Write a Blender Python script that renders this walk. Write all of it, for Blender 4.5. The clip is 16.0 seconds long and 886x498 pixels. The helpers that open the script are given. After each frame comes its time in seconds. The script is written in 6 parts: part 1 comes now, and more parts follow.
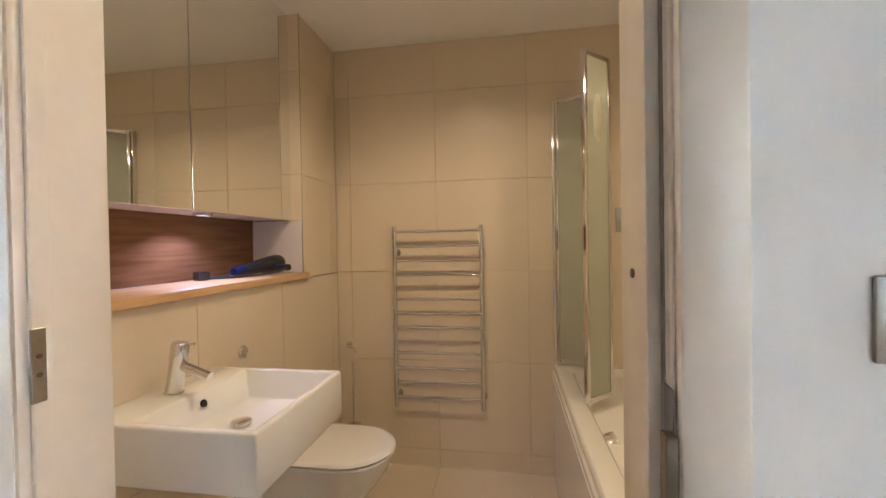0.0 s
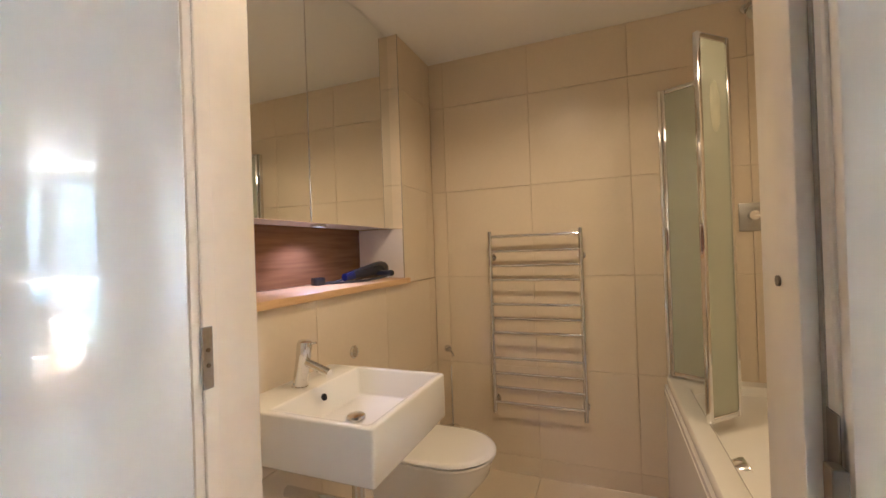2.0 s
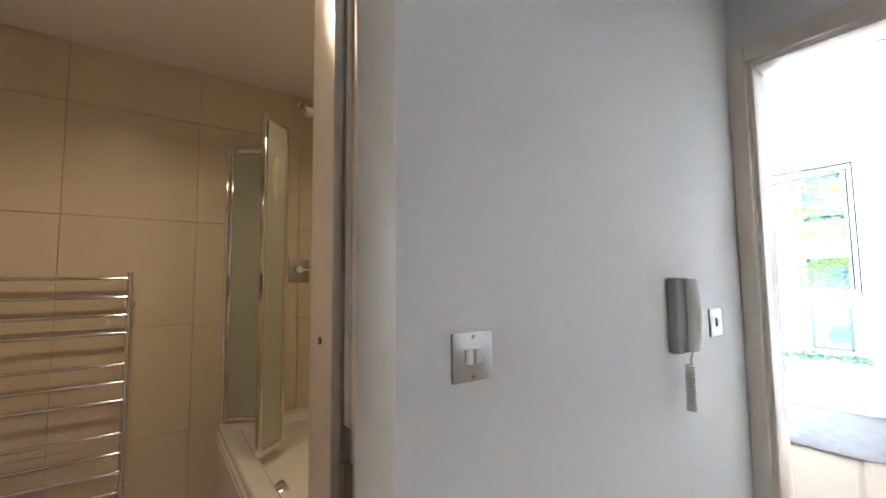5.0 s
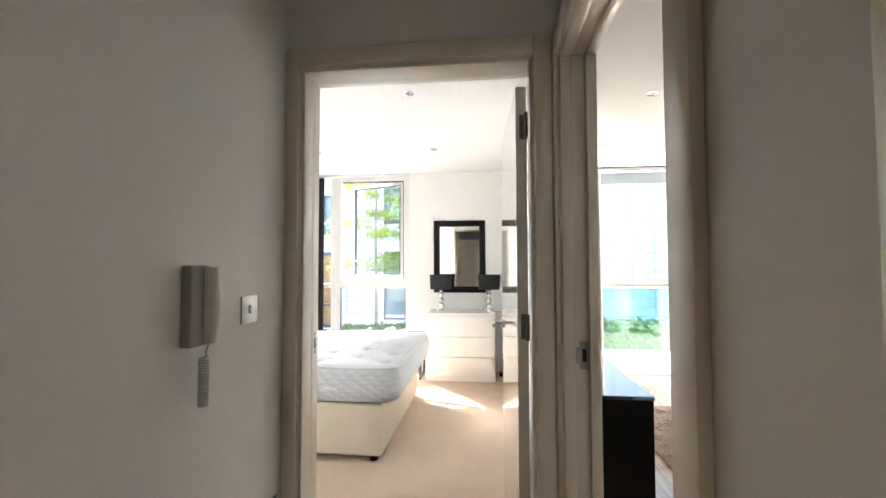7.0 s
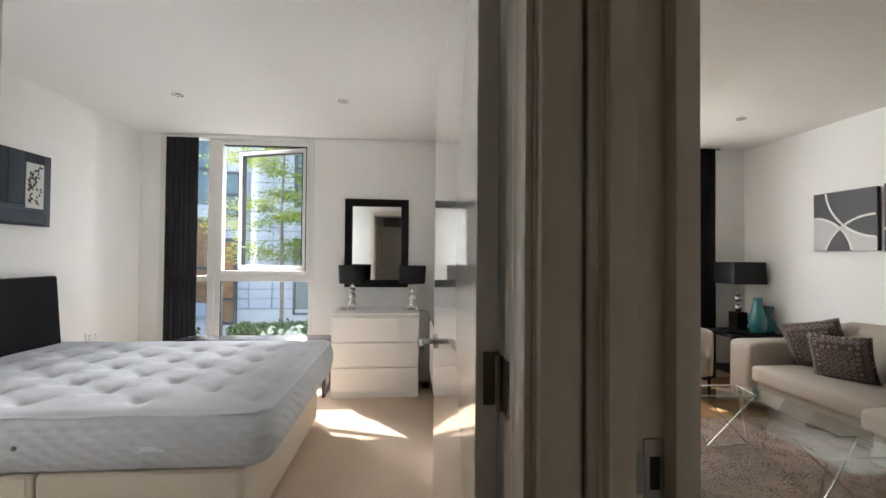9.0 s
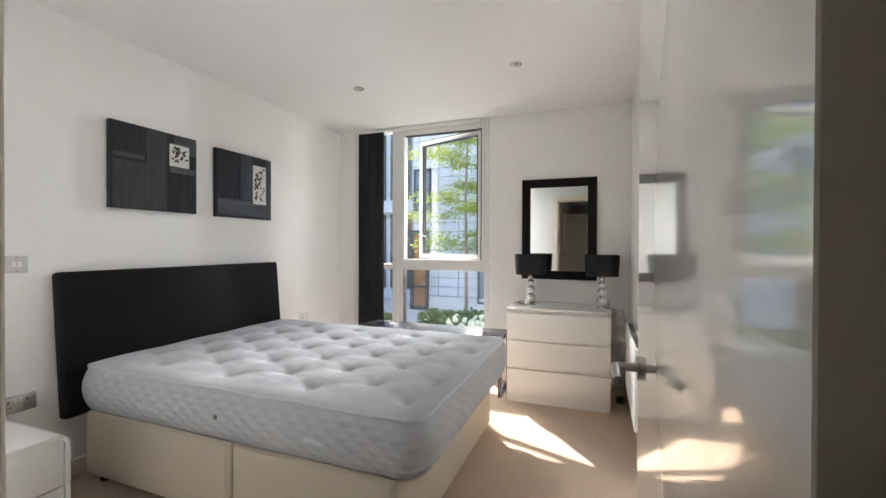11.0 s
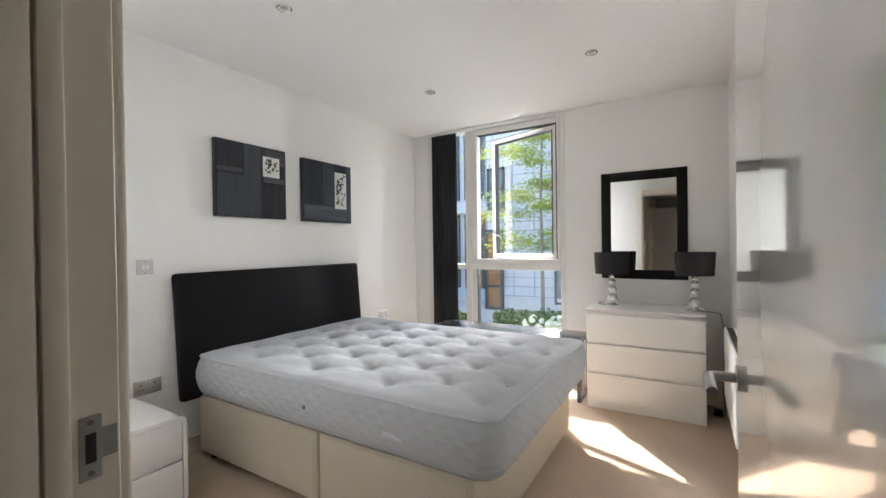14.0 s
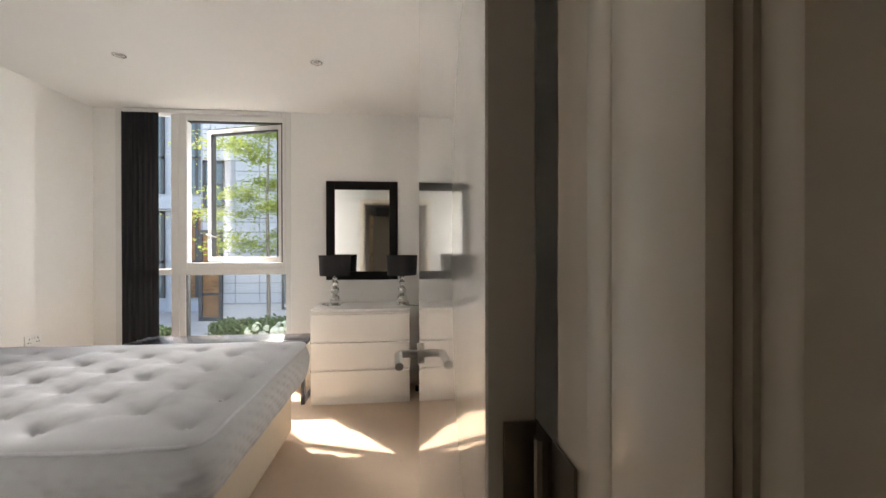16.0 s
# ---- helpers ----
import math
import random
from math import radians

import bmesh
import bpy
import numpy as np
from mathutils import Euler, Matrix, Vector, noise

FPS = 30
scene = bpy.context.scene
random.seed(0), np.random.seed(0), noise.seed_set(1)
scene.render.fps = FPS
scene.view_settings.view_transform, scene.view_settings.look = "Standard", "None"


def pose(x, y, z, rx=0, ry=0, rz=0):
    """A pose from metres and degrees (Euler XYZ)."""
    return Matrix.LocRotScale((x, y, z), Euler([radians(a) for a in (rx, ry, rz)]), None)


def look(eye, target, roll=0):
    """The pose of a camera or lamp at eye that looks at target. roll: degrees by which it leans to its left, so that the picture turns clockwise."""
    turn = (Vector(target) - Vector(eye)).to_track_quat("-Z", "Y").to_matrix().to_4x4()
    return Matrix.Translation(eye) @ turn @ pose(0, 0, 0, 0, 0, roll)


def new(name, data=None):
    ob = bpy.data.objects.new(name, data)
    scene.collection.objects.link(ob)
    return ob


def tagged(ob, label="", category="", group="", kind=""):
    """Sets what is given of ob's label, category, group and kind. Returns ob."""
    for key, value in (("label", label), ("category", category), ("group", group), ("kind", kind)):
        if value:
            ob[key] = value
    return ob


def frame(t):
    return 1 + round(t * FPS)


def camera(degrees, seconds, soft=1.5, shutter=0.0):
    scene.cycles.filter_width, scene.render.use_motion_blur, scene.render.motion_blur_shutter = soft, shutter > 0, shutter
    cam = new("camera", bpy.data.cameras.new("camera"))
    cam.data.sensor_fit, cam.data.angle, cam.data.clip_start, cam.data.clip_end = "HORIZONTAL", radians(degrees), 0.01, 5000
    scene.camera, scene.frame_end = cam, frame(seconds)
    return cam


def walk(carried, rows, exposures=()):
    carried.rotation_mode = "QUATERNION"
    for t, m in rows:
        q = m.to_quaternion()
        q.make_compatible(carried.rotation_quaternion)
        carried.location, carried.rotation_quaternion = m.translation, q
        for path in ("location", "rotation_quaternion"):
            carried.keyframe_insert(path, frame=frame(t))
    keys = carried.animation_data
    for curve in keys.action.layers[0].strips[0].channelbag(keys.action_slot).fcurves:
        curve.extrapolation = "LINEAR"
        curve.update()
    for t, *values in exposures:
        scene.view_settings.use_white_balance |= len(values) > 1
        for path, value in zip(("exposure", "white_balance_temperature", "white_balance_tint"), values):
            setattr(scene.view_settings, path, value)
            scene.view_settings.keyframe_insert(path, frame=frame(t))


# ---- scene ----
cam = camera(94.3, 16.0)
PATH = [
    (0.0, pose(0.199, 0.204, 1.290, 89.33, 0.95, 9.21)),
    (0.5, pose(0.209, 0.188, 1.294, 89.58, 1.46, 16.18)),
    (1.0, pose(0.197, 0.184, 1.294, 89.83, 1.78, 20.89)),
    (1.5, pose(0.182, 0.187, 1.292, 90.07, 1.98, 22.78)),
    (2.0, pose(0.175, 0.186, 1.296, 90.23, 1.97, 21.80)),
    (2.5, pose(0.172, 0.194, 1.298, 90.63, 1.82, 17.15)),
    (3.0, pose(0.173, 0.215, 1.299, 91.39, 1.55, 9.16)),
    (3.2, pose(0.170, 0.226, 1.298, 91.70, 1.57, 4.86)),
    (5.3, pose(0.129, 0.035, 1.354, 94.72, 0.57, -42.27)),
    (5.5, pose(0.136, -0.010, 1.361, 94.66, 0.54, -47.29)),
    (6.0, pose(0.149, -0.064, 1.377, 94.33, 0.72, -60.39)),
    (6.5, pose(0.180, -0.063, 1.363, 93.33, 0.62, -73.67)),
    (7.0, pose(0.347, -0.082, 1.342, 92.24, 0.13, -83.81)),
    (7.5, pose(0.564, -0.103, 1.349, 91.56, -0.25, -90.45)),
    (8.0, pose(0.783, -0.077, 1.333, 91.23, -0.30, -94.85)),
    (8.2, pose(0.882, -0.068, 1.342, 91.08, -0.29, -96.05)),
    (10.3, pose(1.635, -0.084, 1.295, 90.08, -0.77, -81.77)),
    (10.5, pose(1.661, -0.078, 1.297, 89.90, -0.65, -78.21)),
    (11.0, pose(1.716, -0.078, 1.296, 89.55, -0.18, -69.13)),
    (11.5, pose(1.751, -0.078, 1.296, 89.42, 0.42, -61.37)),
    (12.0, pose(1.754, -0.074, 1.294, 89.28, 1.01, -55.51)),
    (12.5, pose(1.736, -0.076, 1.296, 89.25, 1.28, -52.46)),
    (13.0, pose(1.726, -0.080, 1.296, 89.27, 1.33, -52.23)),
    (13.5, pose(1.725, -0.082, 1.295, 89.40, 1.10, -54.42)),
    (14.0, pose(1.729, -0.085, 1.296, 89.57, 0.78, -58.75)),
    (14.5, pose(1.741, -0.082, 1.295, 89.80, 0.48, -65.29)),
    (15.0, pose(1.744, -0.074, 1.293, 89.95, 0.27, -73.79)),
    (15.5, pose(1.737, -0.081, 1.289, 90.00, 0.25, -84.04)),
    (16.0, pose(1.689, -0.133, 1.291, 89.81, 0.07, -95.15)),
]
EXPOSURES = [(0.0, 5.45, 5600, 10), (3.2, 5.45, 5750, 11), (5.3, 4.5, 5600, 11), (6.5, 3.8, 6500, 12), (7.5, 3.0, 6900, 13), (8.2, 2.3, 6800, 13), (10.3, 2.2, 6900, 14), (14.5, 2.2, 6800, 13), (16.0, 2.1, 7500, 16)]
walk(cam, PATH, EXPOSURES)

# ---- daylight ----
SUN_WAY = Vector((-0.61, -0.50, -1.0)).normalized()
world = bpy.data.worlds.new("sky")
scene.world = world
world.use_nodes = True
sky_nodes = world.node_tree
sky = sky_nodes.nodes.new("ShaderNodeTexSky")
sky.sky_type, sky.sun_disc = "NISHITA", False
sky.sun_elevation = math.asin(-SUN_WAY.z)
sky.sun_rotation = math.atan2(-SUN_WAY.x, -SUN_WAY.y)
sky_nodes.links.new(sky.outputs[0], sky_nodes.nodes["Background"].inputs[0])
sky_nodes.nodes["Background"].inputs[1].default_value = 0.15
sun = new("sun", bpy.data.lights.new("sun", "SUN"))
sun.data.energy, sun.data.angle, sun.data.color = 3.0, radians(0.6), (1.0, 0.95, 0.88)
sun.matrix_world = look((20, 15, 30), Vector((20, 15, 30)) + SUN_WAY)


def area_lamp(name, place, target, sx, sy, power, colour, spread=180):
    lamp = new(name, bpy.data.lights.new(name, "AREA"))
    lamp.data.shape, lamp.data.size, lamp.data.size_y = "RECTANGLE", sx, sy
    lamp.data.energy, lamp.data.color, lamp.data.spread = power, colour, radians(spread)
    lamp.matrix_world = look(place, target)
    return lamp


def spot_lamp(name, place, power, colour, cone=120, radius=0.03):
    lamp = new(name, bpy.data.lights.new(name, "SPOT"))
    lamp.data.energy, lamp.data.color = power, colour
    lamp.data.spot_size, lamp.data.spot_blend, lamp.data.shadow_soft_size = radians(cone), 0.6, radius
    lamp.matrix_world = look(place, Vector(place) + Vector((0, 0.001, -1)))
    return lamp


# unseen area lamps added outside the two windows to stand in for sky light
area_lamp("sky_fill_bedroom", (9.00, 1.30, 2.25), (5.60, 1.70, 1.25), 0.85, 1.2, 30, (0.88, 0.94, 1), 76)
area_lamp("sky_fill_bedroom", (9.00, 5.15, 2.20), (5.60, 1.70, 1.25), 0.8, 1.2, 9.5, (0.88, 0.94, 1), 32)
area_lamp("sky_fill_living", (6.50, -1.15, 1.90), (5.70, -1.75, 1.10), 0.8, 1.5, 12, (0.90, 0.95, 1))
area_lamp("sky_fill_living", (6.55, -4.50, 1.70), (5.70, -3.60, 1.20), 0.8, 1.7, 130, (0.90, 0.95, 1))
WARM = (1.0, 0.72, 0.42)
spot_lamp("bath_downlight_glow", (-0.05, 1.42, 2.42), 0.96, WARM, 152, 0.05)
spot_lamp("bath_downlight_glow", (0.80, 1.40, 2.42), 0.52, WARM, 152, 0.05)
spot_lamp("cabinet_light_glow", (-0.95, 1.60, 1.405), 0.18, (0.62, 0.60, 1.0), 140, 0.02)


# ---- materials ----
def material(name, colour, rough=0.5, metal=0.0, vary=0.06, grain=40.0, bump=0.0, bump_scale=200.0, coat=0.0, spec=0.5, wear=0.0):
    """Principled surface: colour varies at two scales, fine relief, uneven gloss."""
    m = bpy.data.materials.new(name)
    m.use_nodes = True
    n, k = m.node_tree.nodes, m.node_tree.links
    b = n["Principled BSDF"]
    b.inputs["Base Color"].default_value = (*colour, 1)
    b.inputs["Roughness"].default_value = rough
    b.inputs["Metallic"].default_value = metal
    b.inputs["Coat Weight"].default_value = coat
    b.inputs["Coat Roughness"].default_value = 0.045
    b.inputs["Specular IOR Level"].default_value = spec
    co = n.new("ShaderNodeTexCoord")
    if vary or wear:
        big, fine = n.new("ShaderNodeTexNoise"), n.new("ShaderNodeTexNoise")
        big.inputs["Scale"].default_value, fine.inputs["Scale"].default_value = 2.3, grain
        big.inputs["Detail"].default_value, fine.inputs["Detail"].default_value = 3, 4
        add, rng = n.new("ShaderNodeMath"), n.new("ShaderNodeMapRange")
        add.operation = "ADD"
        for t in (big, fine):
            k.new(co.outputs["Object"], t.inputs["Vector"])
        k.new(big.outputs[0], add.inputs[0]), k.new(fine.outputs[0], add.inputs[1])
        rng.inputs[1].default_value, rng.inputs[2].default_value = 0.7, 1.3
        rng.inputs[3].default_value, rng.inputs[4].default_value = 1 - vary, 1 + vary
        k.new(add.outputs[0], rng.inputs[0])
        mul = n.new("ShaderNodeVectorMath")
        mul.operation = "SCALE"
        mul.inputs[0].default_value = colour
        k.new(rng.outputs[0], mul.inputs["Scale"])
        k.new(mul.outputs[0], b.inputs["Base Color"])
        if wear:
            r2 = n.new("ShaderNodeMapRange")
            r2.inputs[1].default_value, r2.inputs[2].default_value = 0.35, 0.65
            r2.inputs[3].default_value, r2.inputs[4].default_value = max(0.02, rough - wear), rough + wear
            k.new(big.outputs[0], r2.inputs[0]), k.new(r2.outputs[0], b.inputs["Roughness"])
    if bump:
        t, bp = n.new("ShaderNodeTexNoise"), n.new("ShaderNodeBump")
        t.inputs["Scale"].default_value, t.inputs["Detail"].default_value = bump_scale, 3
        bp.inputs["Strength"].default_value, bp.inputs["Distance"].default_value = bump, 0.004
        k.new(co.outputs["Object"], t.inputs["Vector"])
        k.new(t.outputs[0], bp.inputs["Height"]), k.new(bp.outputs[0], b.inputs["Normal"])
    return m


def per_piece(m, amount=0.06):
    """Lets alike pieces differ a little in tone."""
    n, k = m.node_tree.nodes, m.node_tree.links
    b = n["Principled BSDF"]
    old = b.inputs["Base Color"].links[0].from_socket
    info, rng, mul = n.new("ShaderNodeObjectInfo"), n.new("ShaderNodeMapRange"), n.new("ShaderNodeVectorMath")
    rng.inputs[3].default_value, rng.inputs[4].default_value = 1 - amount, 1 + amount
    mul.operation = "SCALE"
    k.new(info.outputs["Random"], rng.inputs[0])
    k.new(old, mul.inputs[0]), k.new(rng.outputs[0], mul.inputs["Scale"])
    k.new(mul.outputs[0], b.inputs["Base Color"])
    return m


def streaky(m, axis_scale, dark, light, detail=5):
    """Wood grain or brush strokes: noise stretched along one axis between two colours."""
    n, k = m.node_tree.nodes, m.node_tree.links
    b = n["Principled BSDF"]
    co, mp, t, ramp = (n.new(x) for x in ("ShaderNodeTexCoord", "ShaderNodeMapping", "ShaderNodeTexNoise", "ShaderNodeValToRGB"))
    mp.inputs["Scale"].default_value = axis_scale
    t.inputs["Scale"].default_value, t.inputs["Detail"].default_value = 1.0, detail
    ramp.color_ramp.elements[0].position, ramp.color_ramp.elements[1].position = 0.3, 0.7
    ramp.color_ramp.elements[0].color, ramp.color_ramp.elements[1].color = (*dark, 1), (*light, 1)
    k.new(co.outputs["Object"], mp.inputs["Vector"]), k.new(mp.outputs[0], t.inputs["Vector"])
    k.new(t.outputs[0], ramp.inputs[0]), k.new(ramp.outputs[0], b.inputs["Base Color"])
    return m


def pane_glass(name, tint=(1, 1, 1), rough=0.0, gloss=1.0):
    """Thin clear pane: lets light straight through and mirrors by Fresnel."""
    m = bpy.data.materials.new(name)
    m.use_nodes = True
    n, k = m.node_tree.nodes, m.node_tree.links
    n.clear()
    out, mix, tr, gl, fr = (n.new(x) for x in ("ShaderNodeOutputMaterial", "ShaderNodeMixShader", "ShaderNodeBsdfTransparent", "ShaderNodeBsdfGlossy", "ShaderNodeLayerWeight"))
    fr.inputs[0].default_value = 0.5
    pw, sc = n.new("ShaderNodeMath"), n.new("ShaderNodeMath")
    pw.operation, sc.operation = "POWER", "MULTIPLY_ADD"
    pw.inputs[1].default_value = 5.0
    sc.inputs[1].default_value, sc.inputs[2].default_value = 0.9, 0.035
    tr.inputs[0].default_value = (*tint, 1)
    gl.inputs["Roughness"].default_value = rough
    gl.inputs[0].default_value = (gloss, gloss, gloss, 1)
    k.new(fr.outputs["Facing"], pw.inputs[0]), k.new(pw.outputs[0], sc.inputs[0])
    k.new(sc.outputs[0], mix.inputs[0]), k.new(tr.outputs[0], mix.inputs[1]), k.new(gl.outputs[0], mix.inputs[2])
    k.new(mix.outputs[0], out.inputs[0])
    return m


def dotted(m, scale, base, spot):
    """Woven pattern of small pale rings on a dark ground."""
    n, k = m.node_tree.nodes, m.node_tree.links
    b = n["Principled BSDF"]
    co, v, ramp = (n.new(x) for x in ("ShaderNodeTexCoord", "ShaderNodeTexVoronoi", "ShaderNodeValToRGB"))
    v.inputs["Scale"].default_value, v.inputs["Randomness"].default_value = scale, 0.15
    e = ramp.color_ramp.elements
    e[0].position, e[0].color = 0.12, (*spot, 1)
    e[1].position, e[1].color = 0.22, (*base, 1)
    for pos, c in ((0.36, base), (0.42, spot), (0.50, base)):
        x = e.new(pos)
        x.color = (*c, 1)
    k.new(co.outputs["Object"], v.inputs["Vector"]), k.new(v.outputs["Distance"], ramp.inputs[0])
    k.new(ramp.outputs[0], b.inputs["Base Color"])
    return m


def quilted(m, scale):
    """Diamond quilting as relief on woven ticking."""
    n, k = m.node_tree.nodes, m.node_tree.links
    b = n["Principled BSDF"]
    co, mp, w1, w2, add, bp = (n.new(x) for x in ("ShaderNodeTexCoord", "ShaderNodeMapping", "ShaderNodeTexWave", "ShaderNodeTexWave", "ShaderNodeMath", "ShaderNodeBump"))
    mp.inputs["Scale"].default_value = (scale, scale, scale * 1.6)
    for w, d in ((w1, "DIAGONAL"), (w2, "DIAGONAL")):
        w.bands_direction = d
        w.inputs["Scale"].default_value, w.inputs["Distortion"].default_value = 1.0, 0.6
        w.inputs["Detail"].default_value = 1
    flip = n.new("ShaderNodeVectorMath")
    flip.operation = "MULTIPLY"
    flip.inputs[1].default_value = (1, 1, -1)
    add.operation = "MULTIPLY"
    k.new(co.outputs["Object"], mp.inputs[0]), k.new(mp.outputs[0], w1.inputs[0])
    k.new(mp.outputs[0], flip.inputs[0]), k.new(flip.outputs[0], w2.inputs[0])
    k.new(w1.outputs["Fac"], add.inputs[0]), k.new(w2.outputs["Fac"], add.inputs[1])
    bp.inputs["Strength"].default_value, bp.inputs["Distance"].default_value = 0.35, 0.012
    k.new(add.outputs[0], bp.inputs["Height"]), k.new(bp.outputs[0], b.inputs["Normal"])
    return m


WALL = material("wall_paint", (0.86, 0.85, 0.82), 0.7, vary=0.015, bump=0.04, bump_scale=350)
CEIL = material("ceiling_paint", (0.87, 0.86, 0.84), 0.8, vary=0.012, bump=0.03, bump_scale=300)
GLOSS = material("white_gloss_paint", (0.80, 0.78, 0.74), 0.14, vary=0.015, bump=0.003, bump_scale=12, coat=1.0)
GLOSS.node_tree.nodes["Principled BSDF"].inputs["Coat IOR"].default_value = 1.7
GLOSS.node_tree.nodes["Principled BSDF"].inputs["Coat Roughness"].default_value = 0.035
TRIM = material("satin_trim_paint", (0.81, 0.73, 0.615), 0.30, vary=0.02, bump=0.04, bump_scale=60, coat=0.35)
CARPET = material("beige_carpet", (0.60, 0.47, 0.36), 0.95, vary=0.10, grain=420, bump=0.6, bump_scale=900, spec=0.1)
OAK = streaky(material("oak_laminate", (0.5, 0.33, 0.18), 0.16, vary=0, coat=0.4), (3, 40, 3), (0.36, 0.21, 0.10), (0.58, 0.38, 0.21))
TILE = per_piece(material("cream_wall_tile", (0.68, 0.58, 0.44), 0.30, vary=0.02, grain=70, bump=0.03, bump_scale=60), 0.03)
FLOORTILE = per_piece(material("cream_floor_tile", (0.62, 0.53, 0.41), 0.4, vary=0.025, grain=60), 0.03)
GROUT = material("grout", (0.58, 0.47, 0.34), 0.9, vary=0.1)
PORCELAIN = material("white_porcelain", (0.83, 0.82, 0.79), 0.08, vary=0.0, coat=0.5)
ACRYLIC = material("white_acrylic", (0.82, 0.80, 0.75), 0.14, vary=0.01, coat=0.4)
CHROME = material("chrome", (0.74, 0.73, 0.71), 0.08, 1.0, vary=0.0)
STEEL = material("brushed_steel", (0.38, 0.37, 0.35), 0.33, 1.0, vary=0.08, grain=120)
SATIN = material("satin_nickel", (0.62, 0.61, 0.60), 0.4, 0.8, vary=0.04, grain=120)
DARKSTEEL = material("dark_bronze_steel", (0.20, 0.17, 0.14), 0.35, 0.9, vary=0.1)
MIRROR = material("silvered_mirror", (0.88, 0.89, 0.87), 0.01, 1.0, vary=0)
BEECH = streaky(material("beech_board", (0.5, 0.3, 0.15), 0.24, vary=0), (4, 4, 60), (0.14, 0.063, 0.026), (0.22, 0.108, 0.046))
SHELFWOOD = streaky(material("beech_shelf", (0.5, 0.3, 0.15), 0.4, vary=0), (60, 5, 60), (0.58, 0.36, 0.17), (0.72, 0.48, 0.25))
PALEBOARD = material("pale_laminate", (0.74, 0.71, 0.72), 0.4, vary=0.02)
BLACKLEATHER = material("black_faux_leather", (0.009, 0.008, 0.009), 0.5, vary=0.2, bump=0.15, bump_scale=500, spec=0.1)
TICKING = quilted(material("white_ticking", (0.46, 0.47, 0.485), 0.85, vary=0.03, grain=300, spec=0.2), 6.5)
TICKTOP = material("white_damask_ticking", (0.52, 0.53, 0.55), 0.8, vary=0.03, grain=160, bump=0.25, bump_scale=700, spec=0.2)
PIPING = material("grey_piping", (0.55, 0.57, 0.60), 0.8, vary=0.05)
DIVAN = material("cream_divan_fabric", (0.56, 0.49, 0.39), 0.85, vary=0.04, grain=250, bump=0.2, bump_scale=800, spec=0.2)
WHITELAC = material("white_foil_board", (0.80, 0.79, 0.77), 0.22, vary=0.01, coat=0.2)
BLACKWOOD = material("black_wood", (0.010, 0.009, 0.009), 0.5, vary=0.15, bump=0.1, bump_scale=120, spec=0.1)
BLACKSHADE = material("black_lampshade_fabric", (0.012, 0.012, 0.014), 0.8, vary=0.2, grain=300, bump=0.2, bump_scale=700)
WHITEPLASTIC = material("white_plastic", (0.80, 0.80, 0.78), 0.28, vary=0.0)
GREYPLASTIC = material("grey_plastic", (0.42, 0.41, 0.40), 0.35, vary=0.03)
BLACKPLASTIC = material("black_plastic", (0.02, 0.02, 0.022), 0.25, vary=0.05)
GLOSSBLACK = material("black_gloss_lacquer", (0.012, 0.012, 0.014), 0.05, vary=0.05, coat=1.0)
BLUEPLASTIC = material("dark_blue_plastic", (0.012, 0.016, 0.07), 0.15, vary=0.05)
CABLE = material("black_cable", (0.015, 0.015, 0.015), 0.5, vary=0.0)
FRAMEPAINT = material("white_window_frame", (0.76, 0.75, 0.72), 0.3, vary=0.01)
GASKET = material("black_gasket", (0.02, 0.02, 0.02), 0.6, vary=0.0)
BLIND = streaky(material("dark_blind_fabric", (0.03, 0.028, 0.028), 0.9, vary=0), (60, 60, 2), (0.016, 0.015, 0.017), (0.034, 0.032, 0.034))
BENCH = material("dark_grey_lacquer", (0.07, 0.07, 0.08), 0.25, vary=0.05)
CANVASBLACK = streaky(material("black_canvas_paint", (0.02, 0.02, 0.025), 0.3, vary=0, coat=0.05, spec=0.3), (30, 4, 2), (0.010, 0.011, 0.014), (0.028, 0.031, 0.037))
CANVASGREY = streaky(material("grey_brush_paint", (0.1, 0.1, 0.1), 0.35, vary=0), (40, 4, 3), (0.018, 0.021, 0.026), (0.045, 0.052, 0.060))
CANVASGREYFLAT = streaky(material("grey_cross_brush_paint", (0.1, 0.1, 0.1), 0.35, vary=0), (3, 4, 60), (0.030, 0.034, 0.040), (0.080, 0.088, 0.098))
CANVASWHITE = material("white_canvas_paint", (0.72, 0.71, 0.67), 0.6, vary=0.05)
ARTBLACK = material("art_black", (0.03, 0.024, 0.026), 0.5, vary=0.15)
ARTDARK = material("art_charcoal", (0.035, 0.031, 0.033), 0.5, vary=0.12)
ARTGREY = material("art_silver_grey", (0.48, 0.48, 0.47), 0.45, vary=0.08)
SOFA = material("taupe_sofa_fabric", (0.42, 0.37, 0.31), 0.9, vary=0.06, grain=260, bump=0.35, bump_scale=900, spec=0.2)
CHAIRFABRIC = material("cream_chair_fabric", (0.54, 0.48, 0.41), 0.9, vary=0.05, grain=260, bump=0.3, bump_scale=900, spec=0.2)
CUSHION = dotted(material("patterned_cushion_fabric", (0.1, 0.07, 0.06), 0.9, vary=0), 26, (0.085, 0.06, 0.055), (0.36, 0.31, 0.29))
RUG = material("brown_shag_rug", (0.40, 0.31, 0.25), 0.98, vary=0.18, grain=9, bump=0.5, bump_scale=160, spec=0.1)
TABLEGLASS = pane_glass("table_glass", (0.95, 0.985, 0.97))
WINDOWGLASS = pane_glass("window_glass", (0.96, 0.98, 0.98))
